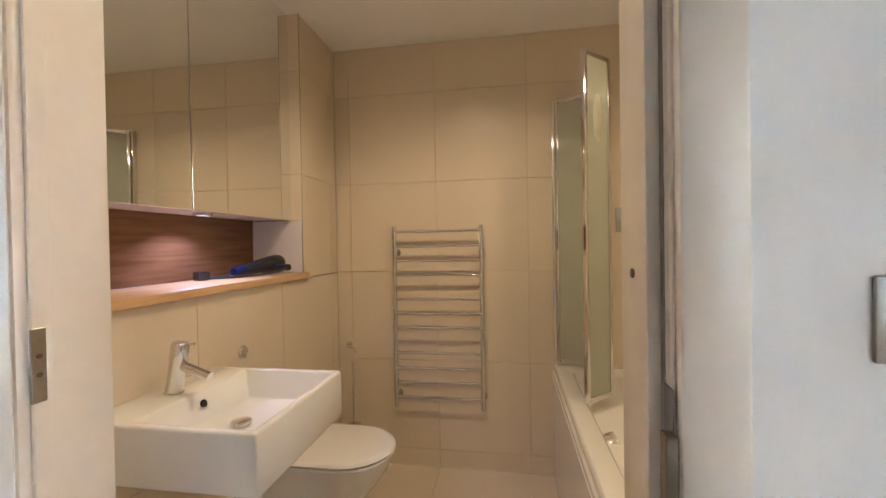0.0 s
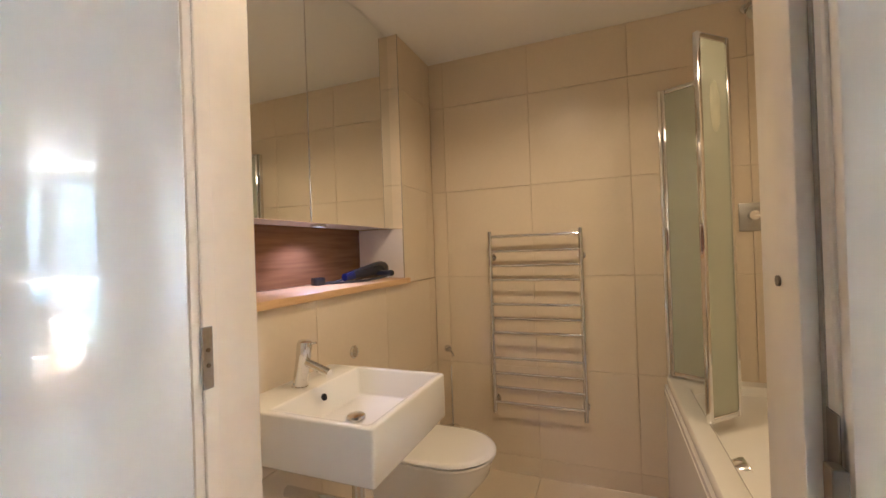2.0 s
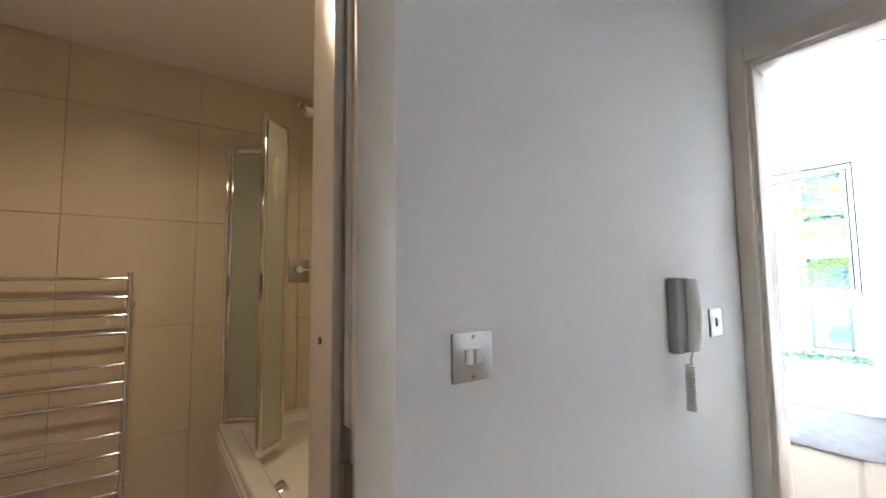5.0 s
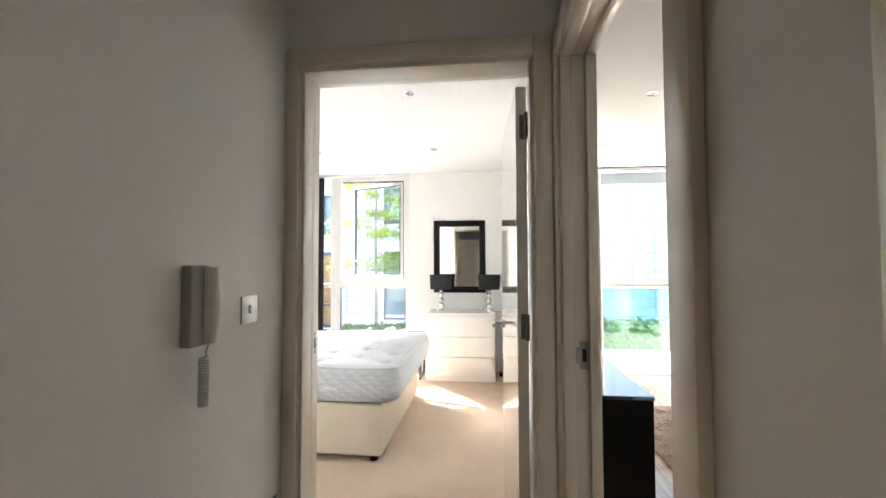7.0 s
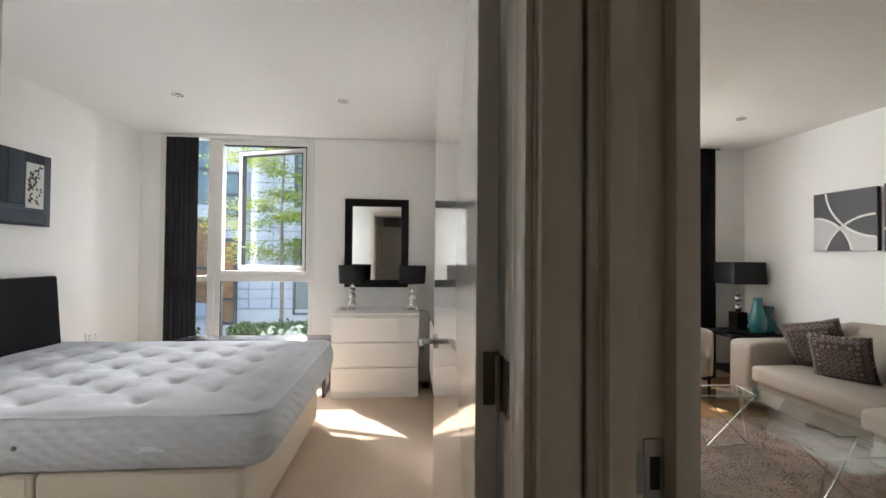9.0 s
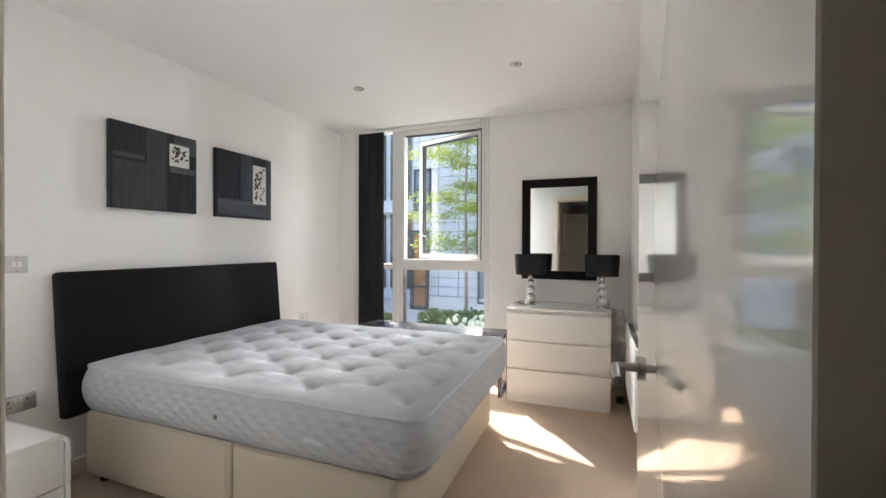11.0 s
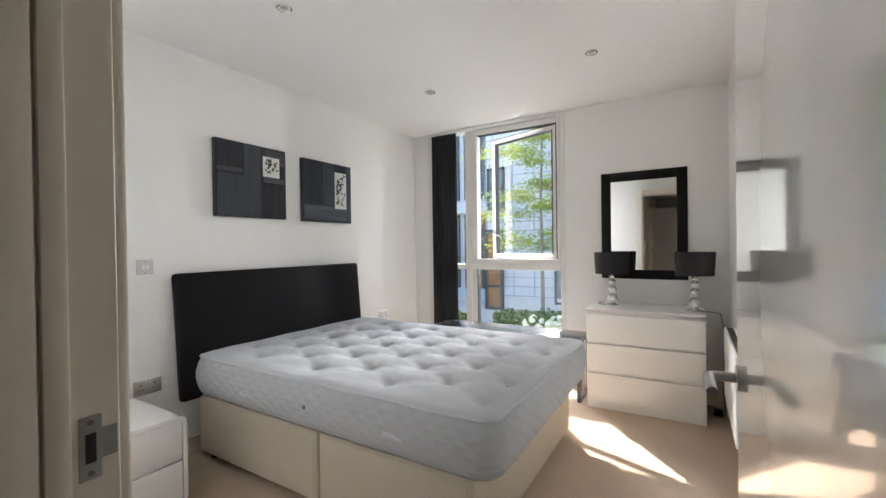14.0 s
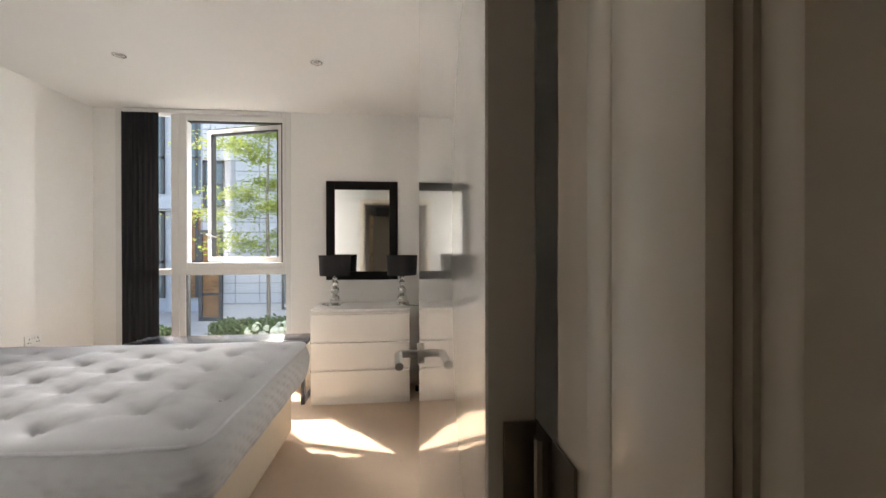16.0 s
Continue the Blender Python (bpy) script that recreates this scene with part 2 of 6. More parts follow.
TEALGLASS = material("teal_glass", (0.02, 0.16, 0.17), 0.06, vary=0.05, coat=0.5)
GREENGLASS = material("green_glass", (0.02, 0.10, 0.06), 0.06, vary=0.05, coat=0.5)
BALGLASS = pane_glass("balustrade_glass", (0.66, 0.86, 0.86))
FROSTED = bpy.data.materials.new("obscured_screen_glass")
FROSTED.use_nodes = True
fb = FROSTED.node_tree.nodes["Principled BSDF"]
fb.inputs["Base Color"].default_value = (0.72, 0.74, 0.62, 1)
fb.inputs["Roughness"].default_value = 0.42
fb.inputs["Transmission Weight"].default_value = 0.55
fb.inputs["IOR"].default_value = 1.2
SOAP = material("dried_soap_film", (0.50, 0.50, 0.38), 0.5, vary=0.1)
CURTAIN = material("black_curtain_fabric", (0.02, 0.02, 0.025), 0.9, vary=0.2, bump=0.2, bump_scale=500)
SHEER = pane_glass("black_sheer_voile", (0.16, 0.17, 0.19))
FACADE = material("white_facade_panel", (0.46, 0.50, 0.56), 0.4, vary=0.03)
FACADEGAP = material("facade_joint", (0.30, 0.33, 0.37), 0.8, vary=0.1)
FACADEGREY = material("grey_facade_render", (0.46, 0.48, 0.50), 0.7, vary=0.06)
FACADEFRAME = material("dark_grey_frame", (0.06, 0.065, 0.07), 0.4, vary=0.1)
FACADEGLASS = material("far_window_glass", (0.10, 0.15, 0.17), 0.05, vary=0.2, coat=0.5)
CEDAR = streaky(material("cedar_blind", (0.3, 0.16, 0.07), 0.5, vary=0), (4, 4, 30), (0.16, 0.08, 0.035), (0.34, 0.18, 0.08))
PAVING = material("pale_paving", (0.50, 0.48, 0.45), 0.8, vary=0.1)
LAWN = material("courtyard_lawn", (0.09, 0.13, 0.05), 0.95, vary=0.3)
BARK = material("grey_bark", (0.20, 0.17, 0.14), 0.9, vary=0.3, bump=0.5, bump_scale=60)
LEAF = per_piece(material("yellow_green_leaf", (0.21, 0.30, 0.050), 0.6, vary=0.3, grain=9), 0.1)
ln_, lk_ = LEAF.node_tree.nodes, LEAF.node_tree.links
lt_, lm_ = ln_.new("ShaderNodeBsdfTranslucent"), ln_.new("ShaderNodeMixShader")
lt_.inputs[0].default_value = (0.36, 0.41, 0.09, 1)
lm_.inputs[0].default_value = 0.5
lk_.new(ln_["Principled BSDF"].outputs[0], lm_.inputs[1]), lk_.new(lt_.outputs[0], lm_.inputs[2])
lk_.new(lm_.outputs[0], ln_["Material Output"].inputs[0])
HEDGE = material("box_hedge_leaf", (0.06, 0.10, 0.025), 0.7, vary=0.4, grain=20)
FLOWER = material("white_hydrangea", (0.50, 0.54, 0.42), 0.8, vary=0.15)
DECK = streaky(material("pale_decking", (0.5, 0.45, 0.38), 0.7, vary=0), (3, 40, 3), (0.48, 0.43, 0.36), (0.62, 0.56, 0.48))
SOFFIT = material("grey_soffit", (0.14, 0.145, 0.155), 0.7, vary=0.05)
COIL = material("white_coiled_cord", (0.74, 0.73, 0.70), 0.4, vary=0)
EDGEWHITE = material("edge_trim_grey", (0.32, 0.28, 0.22), 0.4, 0.3, vary=0.05)


# ---- builders ----
def mesh_of(name, bm, mat, smooth=None):
    me = bpy.data.meshes.new(name)
    bmesh.ops.recalc_face_normals(bm, faces=bm.faces)
    bm.to_mesh(me)
    bm.free()
    me.materials.append(mat)
    if smooth:
        for p in me.polygons:
            p.use_smooth = True
        me.set_sharp_from_angle(angle=radians(smooth))
    return me


def part(name, bm, mat, parent, label="", smooth=35):
    ob = new(name, mesh_of(name, bm, mat, smooth))
    ob.parent = parent
    return tagged(ob, label)


def thing(name, m, label, category, group=""):
    ob = new(name)
    ob.empty_display_size = 0.1
    ob.matrix_world = m
    return tagged(ob, label, category, group)


def one(name, bm, mat, m, label, category, group="", kind="", smooth=35):
    ob = new(name, mesh_of(name, bm, mat, smooth))
    ob.matrix_world = m
    return tagged(ob, label, category, group, kind)


def box(bm, x0, x1, y0, y1, z0, z1, bevel=0.0, seg=2):
    r = bmesh.ops.create_cube(bm, size=1)
    vs = r["verts"]
    for v in vs:
        v.co = Vector(((x0 + x1) / 2 + v.co.x * (x1 - x0), (y0 + y1) / 2 + v.co.y * (y1 - y0), (z0 + z1) / 2 + v.co.z * (z1 - z0)))
    if bevel:
        es = list({e for v in vs for e in v.link_edges})
        bmesh.ops.bevel(bm, geom=es, offset=bevel, segments=seg, affect="EDGES", profile=0.5)
    return bm


def boxes(*rows, bevel=0.0, seg=2):
    bm = bmesh.new()
    for r in rows:
        box(bm, *r, bevel=bevel, seg=seg)
    return bm


def rod(bm, a, b, r, n=10, r2=None):
    """A straight round bar between two points."""
    a, b = Vector(a), Vector(b)
    d = b - a
    m = Matrix.Translation((a + b) / 2) @ d.to_track_quat("Z", "Y").to_matrix().to_4x4()
    bmesh.ops.create_cone(bm, cap_ends=True, segments=n, radius1=r, radius2=r if r2 is None else r2, depth=d.length, matrix=m)
    return bm


def tube(bm, pts, r, n=8):
    """A bent round bar along points."""
    pts = [Vector(p) for p in pts]
    rings, side = [], None
    for i, p in enumerate(pts):
        d = (pts[min(i + 1, len(pts) - 1)] - pts[max(i - 1, 0)]).normalized()
        if side is None:
            side = d.orthogonal().normalized()
        side = (side - d * side.dot(d)).normalized()
        up = d.cross(side)
        rings.append([bm.verts.new(p + r * (math.cos(2 * math.pi * k / n) * side + math.sin(2 * math.pi * k / n) * up)) for k in range(n)])
    for a, b in zip(rings, rings[1:]):
        for k in range(n):
            bm.faces.new((a[k], a[(k + 1) % n], b[(k + 1) % n], b[k]))
    bm.faces.new(rings[0]), bm.faces.new(rings[-1][::-1])
    return bm


def lathe(bm, profile, n=24, centre=(0, 0)):
    """Turns (radius, height) pairs about the upright axis."""
    rings = []
    for r, z in profile:
        rings.append([bm.verts.new((centre[0] + max(r, 1e-4) * math.cos(2 * math.pi * k / n), centre[1] + max(r, 1e-4) * math.sin(2 * math.pi * k / n), z)) for k in range(n)])
    for a, b in zip(rings, rings[1:]):
        for k in range(n):
            bm.faces.new((a[k], a[(k + 1) % n], b[(k + 1) % n], b[k]))
    bm.faces.new(rings[0][::-1]), bm.faces.new(rings[-1])
    return bm


def extrude_outline(bm, pts, z0, z1):
    """A prism over a plan outline."""
    lo, hi = [bm.verts.new((x, y, z0)) for x, y in pts], [bm.verts.new((x, y, z1)) for x, y in pts]
    bm.faces.new(lo[::-1]), bm.faces.new(hi)
    for i in range(len(pts)):
        j = (i + 1) % len(pts)
        bm.faces.new((lo[i], lo[j], hi[j], hi[i]))
    return bm


def structure(name, bm, mat, label, category, smooth=None):
    return one(name, bm, mat, Matrix.Identity(4), label, category, kind="structure", smooth=smooth)


IDENT = Matrix.Identity(4)
ALONG_Y = pose(0, 0, 0, 90)          # turns an upright lathe onto -y
ALONG_X = pose(0, 0, 0, 0, -90)      # turns an upright lathe onto -x

# ---- large structure ----
YN, YS, XB, XW, YL, YV = 0.675, -0.333, 1.82, 5.62, 2.645, -0.453
Z_HALL, Z_BED, Z_BATH, Z_LIV = 2.375, 2.545, 2.445, 2.55
TOP = 2.80
structure("floor_bedroom", boxes((1.90, XW, YS, YL, -0.10, 0.0)), CARPET, "beige short-pile carpet of the bedroom", "floor")
structure("floor_hall", boxes((-1.70, 1.90, YS, YN + 0.06, -0.10, 0.0)), CARPET, "beige carpet of the narrow hall", "floor")
structure("floor_living", boxes((0.2, XW, -3.95, YS - 0.06, -0.10, -0.004)), OAK, "glossy oak laminate floor of the living room", "floor")
structure("ceiling_bedroom", boxes((XB + 0.165, XW + 0.02, YS - 0.05, YL + 0.05, Z_BED, TOP)), CEIL, "smooth white painted bedroom ceiling", "ceiling")
structure("ceiling_hall", boxes((-1.75, XB, YS, YN, Z_HALL, TOP)), CEIL, "smooth white painted hall ceiling", "ceiling")
structure("ceiling_bathroom", boxes((-1.15, 1.25, YN + 0.125, 2.60, Z_BATH, TOP)), CEIL, "smooth white painted bathroom ceiling", "ceiling")
structure("ceiling_living", boxes((0.1, XW + 0.02, -3.95, YV, Z_LIV, TOP)), CEIL, "smooth white painted living room ceiling", "ceiling")
# hall, north: bathroom door between -0.42 and 0.37
structure("wall_hall_north", boxes((-1.75, -0.487, YN, YN + 0.125, 0, TOP), (0.381, XB, YN, YN + 0.125, 0, TOP), (-0.487, 0.381, YN, YN + 0.125, 2.076, TOP)), WALL, "white painted hall wall round the bathroom door", "wall")
# hall, east: bedroom door between -0.235 and 0.59
structure("wall_hall_east", boxes((XB, XB + 0.165, 0.632, YL, 0, TOP), (XB, XB + 0.165, YS, -0.261, 0, TOP), (XB, XB + 0.165, -0.261, 0.632, 2.105, TOP)), WALL, "white painted wall round the bedroom door", "wall")
# hall, south, going on as the wall between bedroom and living room
structure("wall_partition", boxes((1.80, XW, YV, YS, 0, TOP)), WALL, "white painted wall between bedroom and living room", "wall")
structure("wall_hall_south", boxes((-1.75, -0.32, YV, YS, 0, TOP), (0.52, 0.90, YV, YS, 0, TOP), (0.90, 1.80, YV, YS, 2.085, TOP), (-0.32, 0.52, YV, YS, 2.085, TOP)), WALL, "white painted hall wall with the living room doorway", "wall")
structure("wall_hall_west", boxes((-1.90, -1.75, YV, YN + 0.125, 0, TOP)), WALL, "white painted end wall of the hall", "wall")
structure("wall_bedroom_north", boxes((XB, XW + 0.2, YL, YL + 0.15, 0, TOP)), WALL, "white painted bedroom wall behind the bed", "wall")
structure("wall_window", boxes((XW, XW + 0.2, YS, 0.93, 0, TOP), (XW, XW + 0.2, 2.45, YL, 0, TOP), (XW, XW + 0.2, 0.93, 2.45, 2.548, TOP), (XW, XW + 0.2, 0.93, 2.45, -0.1, 0.06),
          (XW, XW + 0.2, -1.42, YS, 0, TOP), (XW, XW + 0.2, -3.95, -3.36, 0, TOP), (XW, XW + 0.2, -3.36, -1.42, 2.552, TOP)), WALL, "white painted outer wall with the window openings", "wall")
structure("wall_living_south", boxes((0.0, XW + 0.2, -4.0, -3.85, 0, TOP)), WALL, "white painted living room wall behind the sofa", "wall")
structure("wall_living_west", boxes((0.0, 0.15, -3.85, YV, 0, TOP)), WALL, "white painted back wall of the living room", "wall")
YB, XBL, XBR = 2.528, -0.82, 1.19
T, G = 0.515, 0.0022
structure("wall_bath_back", boxes((-1.15, 1.30, YB + 0.008, YB + 0.12, 0, TOP)), GROUT, "grouted bathroom back wall under cream tiles", "wall")
structure("wall_bath_west", boxes((-0.97, XBL - 0.008, YN + 0.125, YB + 0.008, 0, 1.13), (-0.97, XBL - 0.008, 2.122, YB + 0.008, 1.13, TOP), (-1.25, -1.10, YN + 0.125, YB + 0.12, 0, TOP)), GROUT, "grouted bathroom side wall with a recessed niche", "wall")
structure("wall_bath_east", boxes((XBR + 0.008, 1.30, YN + 0.125, YB + 0.008, 0, TOP)), GROUT, "grouted bathroom wall beside the bath", "wall")
structure("floor_bathroom", boxes((-1.10, 1.25, YN + 0.06, YB + 0.05, -0.10, -0.008)), GROUT, "grouted bathroom floor under cream tiles", "floor")

# skirting boards
SK = 0.11
structure("baseboard", boxes((0.45, XB - 0.02, YN - 0.016, YN, 0, SK), (1.987, 2.003, 0.695, YL, 0, SK), (2.003, XW, YL - 0.016, YL, 0, SK), (XW - 0.016, XW, YS, 0.90, 0, SK), (2.05, XW - 0.016, YS, YS + 0.016, 0, SK), (0.64, 0.83, YS, YS + 0.016, 0, SK), bevel=0.004, seg=1), TRIM, "white painted skirting boards along the walls", "skirting board")
structure("baseboard_living", boxes((0.16, XW - 0.016, -3.85, -3.834, 0, SK), (XW - 0.016, XW, -3.85, -3.37, 0, SK), bevel=0.004, seg=1), TRIM, "white painted skirting boards of the living room", "skirting board")


def architrave(parent, rows):
    for r in rows:
        bm = boxes(r, bevel=0.006, seg=2)
        part("architrave", bm, TRIM, parent)


# bathroom door: frame, stops, open leaf
d1 = tagged(new("door_1"), "white gloss bathroom door standing open into the hall", "door", kind="structure")
part("lining", boxes((-0.486, -0.455, YN - 0.004, 0.700, 0, 2.06), (-0.486, -0.472, 0.700, YN + 0.129, 0, 2.06), (0.366, 0.382, YN - 0.004, YN + 0.129, 0, 2.06), (-0.486, 0.382, YN - 0.004, YN + 0.129, 2.06, 2.076), bevel=0.002, seg=1), TRIM, d1)
part("stop", boxes((0.350, 0.366, 0.696, YN + 0.125, 0, 2.06), (-0.471, 0.350, 0.722, YN + 0.125, 2.044, 2.06), bevel=0.003), TRIM, d1)
part("seal", boxes((0.3645, 0.3665, 0.686, 0.695, 0, 2.05), bevel=0.0), EDGEWHITE, d1)
architrave(d1, ((0.370, 0.438, YN - 0.020, YN, 0, 2.130), (-0.545, -0.459, YN - 0.020, YN, 0, 2.130), (-0.459, 0.370, YN - 0.020, YN, 2.062, 2.130)))
leaf = part("door_leaf", boxes((-0.044, 0.0, -0.775, 0.0, 0.006, 2.046), bevel=0.002, seg=1), GLOSS, d1)
leaf.matrix_world = pose(-0.457, 0.650, 0, 0, 0, -26)
part("hinge", boxes((-0.4548, -0.4518, 0.668, 0.688, 1.078, 1.182), bevel=0.0008, seg=1), STEEL, d1, "steel hinge plate")
for zz in (1.117, 1.143):
    part("screw", rod(bmesh.new(), (-0.4522, 0.678, zz), (-0.4505, 0.678, zz), 0.0038, 12), DARKSTEEL, d1)
part("hinge", boxes((-0.4548, -0.4518, 0.668, 0.688, 1.75, 1.85), bevel=0.0008, seg=1), STEEL, d1, "steel hinge plate")
part("hinge", boxes((-0.4548, -0.4518, 0.668, 0.688, 0.20, 0.30), bevel=0.0008, seg=1), STEEL, d1, "steel hinge plate")
dh = part("door_handle", rod(rod(bmesh.new(), (0.0, -0.715, 1.03), (0.055, -0.715, 1.03), 0.010), (0.055, -0.725, 1.03), (0.055, -0.60, 1.03), 0.010), STEEL, d1)
dh.matrix_world = pose(-0.457, 0.650, 0, 0, 0, -26)
strike = boxes((0.3635, 0.3655, 0.662, 0.686, 0.965, 1.135), (0.353, 0.3655, 0.650, 0.668, 0.99, 1.09), bevel=0.001, seg=1)
part("strike_plate", strike, DARKSTEEL, d1, "worn dark steel strike plate")
part("screw_hole", rod(bmesh.new(), (0.3475, 0.745, 1.25), (0.3505, 0.745, 1.25), 0.006), DARKSTEEL, d1)

# bedroom door
d2 = tagged(new("door_2"), "white gloss bedroom door standing open against the wall", "door", kind="structure")
part("lining", boxes((XB - 0.004, XB + 0.169, 0.617, 0.633, 0, 2.09), (XB - 0.004, XB + 0.169, -0.262, -0.246, 0, 2.09), (XB - 0.004, XB + 0.169, -0.262, 0.633, 2.09, 2.106), bevel=0.002, seg=1), TRIM, d2)
part("stop", boxes((XB + 0.0, XB + 0.080, 0.603, 0.617, 0, 2.09), (XB + 0.085, XB + 0.112, 0.605, 0.617, 0, 2.09), (XB + 0.0, XB + 0.066, -0.246, -0.234, 0, 2.09), (XB + 0.071, XB + 0.100, -0.246, -0.237, 0, 2.09), (XB + 0.0, XB + 0.112, -0.234, 0.603, 2.076, 2.09), bevel=0.003), TRIM, d2)
architrave(d2, ((XB - 0.020, XB, 0.621, 0.6735, 0, 2.160), (XB - 0.020, XB, -0.312, -0.250, 0, 2.160), (XB - 0.020, XB, -0.250, 0.621, 2.094, 2.160),
                (1.985, 2.005, 0.621, 0.690, 0, 2.160), (1.985, 2.005, -0.332, -0.266, 0, 2.160), (1.985, 2.005, -0.266, 0.621, 2.094, 2.160)))
lm = pose(1.998, -0.2005, 0, 0, 0, 2.0)
leaf2 = part("door_leaf", boxes((0.030, 0.868, -0.044, 0.0, 0.006, 2.072), bevel=0.002, seg=1), GLOSS, d2)
leaf2.matrix_world = lm


def lever(parent, x, z, side):
    """Round-rose lever handle on a leaf face at y = 0; side +1 stands out to +y."""
    bm = bmesh.new()
    rod(bm, (x, 0, z), (x, side * 0.009, z), 0.027, 24)
    part("rose", bm, STEEL, parent)
    bm = bmesh.new()
    tube(bm, [(x, side * 0.006, z), (x, side * 0.045, z), (x - 0.004, side * 0.055, z), (x - 0.014, side * 0.060, z), (x - 0.12, side * 0.060, z)], 0.0105, 14)
    part("lever", bm, STEEL, parent, "brushed steel lever")


handle2 = tagged(new("door_handle"))
handle2.parent = leaf2
lever(handle2, 0.812, 1.003, 1)
for zz in (1.904, 1.095, 0.25):
    bm = boxes((1.950, 1.992, -0.2455, -0.2430, zz - 0.05, zz + 0.05), (1.992, 2.036, -0.2440, -0.2415, zz - 0.05, zz + 0.05), bevel=0.0008, seg=1)
    rod(bm, (1.996, -0.237, zz - 0.05), (1.996, -0.237, zz + 0.05), 0.0065)
    box(bm, 2.0245, 2.0275, -0.2440, -0.2140, zz - 0.05, zz + 0.05)
    part("hinge", bm, DARKSTEEL, d2, "dark steel butt hinge")
sp = boxes((1.941, 1.967, 0.6145, 0.6165, 0.985, 1.072), bevel=0.0008, seg=1)
part("strike_plate", sp, STEEL, d2, "brushed steel strike plate")
part("strike_hole", boxes((1.948, 1.960, 0.6138, 0.6150, 1.008, 1.048)), BLACKPLASTIC, d2)
part("strike_lip", boxes((1.9665, 1.985, 0.6150, 0.6165, 1.010, 1.052), bevel=0.0005, seg=1), STEEL, d2)
for zz in (0.994, 1.063):
    part("screw", rod(bmesh.new(), (1.954, 0.6132, zz), (1.954, 0.615, zz), 0.004, 12), DARKSTEEL, d2)

# living room door frame (leaf folded back into the living room)
d3 = tagged(new("door_3"), "white gloss living room doorway with its leaf open", "door", kind="structure")
part("lining", boxes((0.899, 0.915, YV - 0.004, YS + 0.004, 0, 2.07), (1.786, 1.802, YV - 0.004, YS + 0.004, 0, 2.07), (0.899, 1.802, YV - 0.004, YS + 0.004, 2.07, 2.086), bevel=0.002, seg=1), TRIM, d3)
part("stop", boxes((1.760, 1.786, YV, -0.418, 0, 2.07), (0.915, 0.930, YV, -0.418, 0, 2.07), (0.930, 1.760, YV, -0.418, 2.055, 2.07), bevel=0.003), TRIM, d3)
part("bead", boxes((1.770, 1.786, -0.372, YS, 0, 2.07), (0.915, 1.770, -0.372, YS, 2.058, 2.07), bevel=0.004), TRIM, d3)
architrave(d3, ((0.841, 0.911, YS, YS + 0.020, 0, 2.140), (1.790, XB - 0.021, YS, YS + 0.020, 0, 2.140), (0.911, 1.790, YS, YS + 0.020, 2.074, 2.140)))
part("strike_plate", boxes((1.7825, 1.7850, -0.417, -0.388, 0.990, 1.084), (1.7825, 1.7850, -0.388, -0.376, 1.010, 1.064), bevel=0.0008, seg=1), STEEL, d3, "brushed steel strike plate")
part("strike_hole", boxes((1.7818, 1.7830, -0.410, -0.396, 1.016, 1.060)), BLACKPLASTIC, d3)
part("door_leaf", boxes((0.870, 0.914, -1.29, -0.475, 0.006, 2.058), bevel=0.002, seg=1), GLOSS, d3)

# a closed cupboard door further along the hall
d4 = tagged(new("door_4"), "closed white cupboard door in the hall", "door", kind="structure")
part("door_leaf", boxes((-0.318, 0.518, YV + 0.02, YV + 0.064, 0.006, 2.07), bevel=0.002, seg=1), GLOSS, d4)
architrave(d4, ((0.52, 0.62, YS, YS + 0.020, 0, 2.15), (-0.42, -0.32, YS, YS + 0.020, 0, 2.15), (-0.32, 0.52, YS, YS + 0.020, 2.085, 2.15)))


# ---- bedroom window: fixed side light, lower light, open outward casement ----
w1 = tagged(new("window_1"), "tall white framed bedroom window with a casement open outward", "window", kind="structure")
FX0, FX1 = XW - 0.006, XW + 0.075
part("window_frame", boxes((FX0, FX1, 0.930, 0.975, 0.06, 2.548), (FX0, FX1, 2.405, 2.450, 0.06, 2.548), (FX0, FX1, 1.915, 1.985, 0.11, 2.500), (FX0, FX1, 0.975, 2.405, 2.500, 2.548), (FX0, FX1, 0.975, 2.405, 0.06, 0.11),
     (FX0, FX1, 0.975, 1.915, 1.045, 1.100), (FX0, FX1, 1.985, 2.405, 1.045, 1.100), bevel=0.004, seg=1), FRAMEPAINT, w1, "white aluminium frame")
part("casement_frame", boxes((FX0 - 0.004, FX1, 1.845, 1.915, 1.100, 2.500), (FX0 - 0.004, FX1, 0.975, 1.005, 1.100, 2.500), (FX0 - 0.004, FX1, 1.005, 1.845, 1.100, 1.155), (FX0 - 0.004, FX1, 1.005, 1.845, 2.450, 2.500), bevel=0.004, seg=1), FRAMEPAINT, w1)
part("lower_post", boxes((FX0 + 0.004, FX1, 1.860, 1.915, 0.11, 1.045), bevel=0.004, seg=1), FRAMEPAINT, w1)
part("gasket", boxes((FX0 + 0.004, FX1 - 0.01, 1.004, 1.016, 1.155, 2.45), (FX0 + 0.012, FX1 - 0.01, 1.852, 1.860, 0.11, 1.045), (FX0 + 0.01, FX1 - 0.01, 1.012, 1.845, 2.443, 2.452)), GASKET, w1)
pn = part("pane", boxes((XW + 0.03, XW + 0.036, 1.985, 2.405, 1.10, 2.50)), WINDOWGLASS, w1)
pn2 = part("pane", boxes((XW + 0.03, XW + 0.036, 1.985, 2.405, 0.11, 1.045)), WINDOWGLASS, w1)
pn3 = part("pane", boxes((XW + 0.03, XW + 0.036, 0.975, 1.860, 0.11, 1.045)), WINDOWGLASS, w1)
sash = tagged(new("casement"))
sash.parent = w1
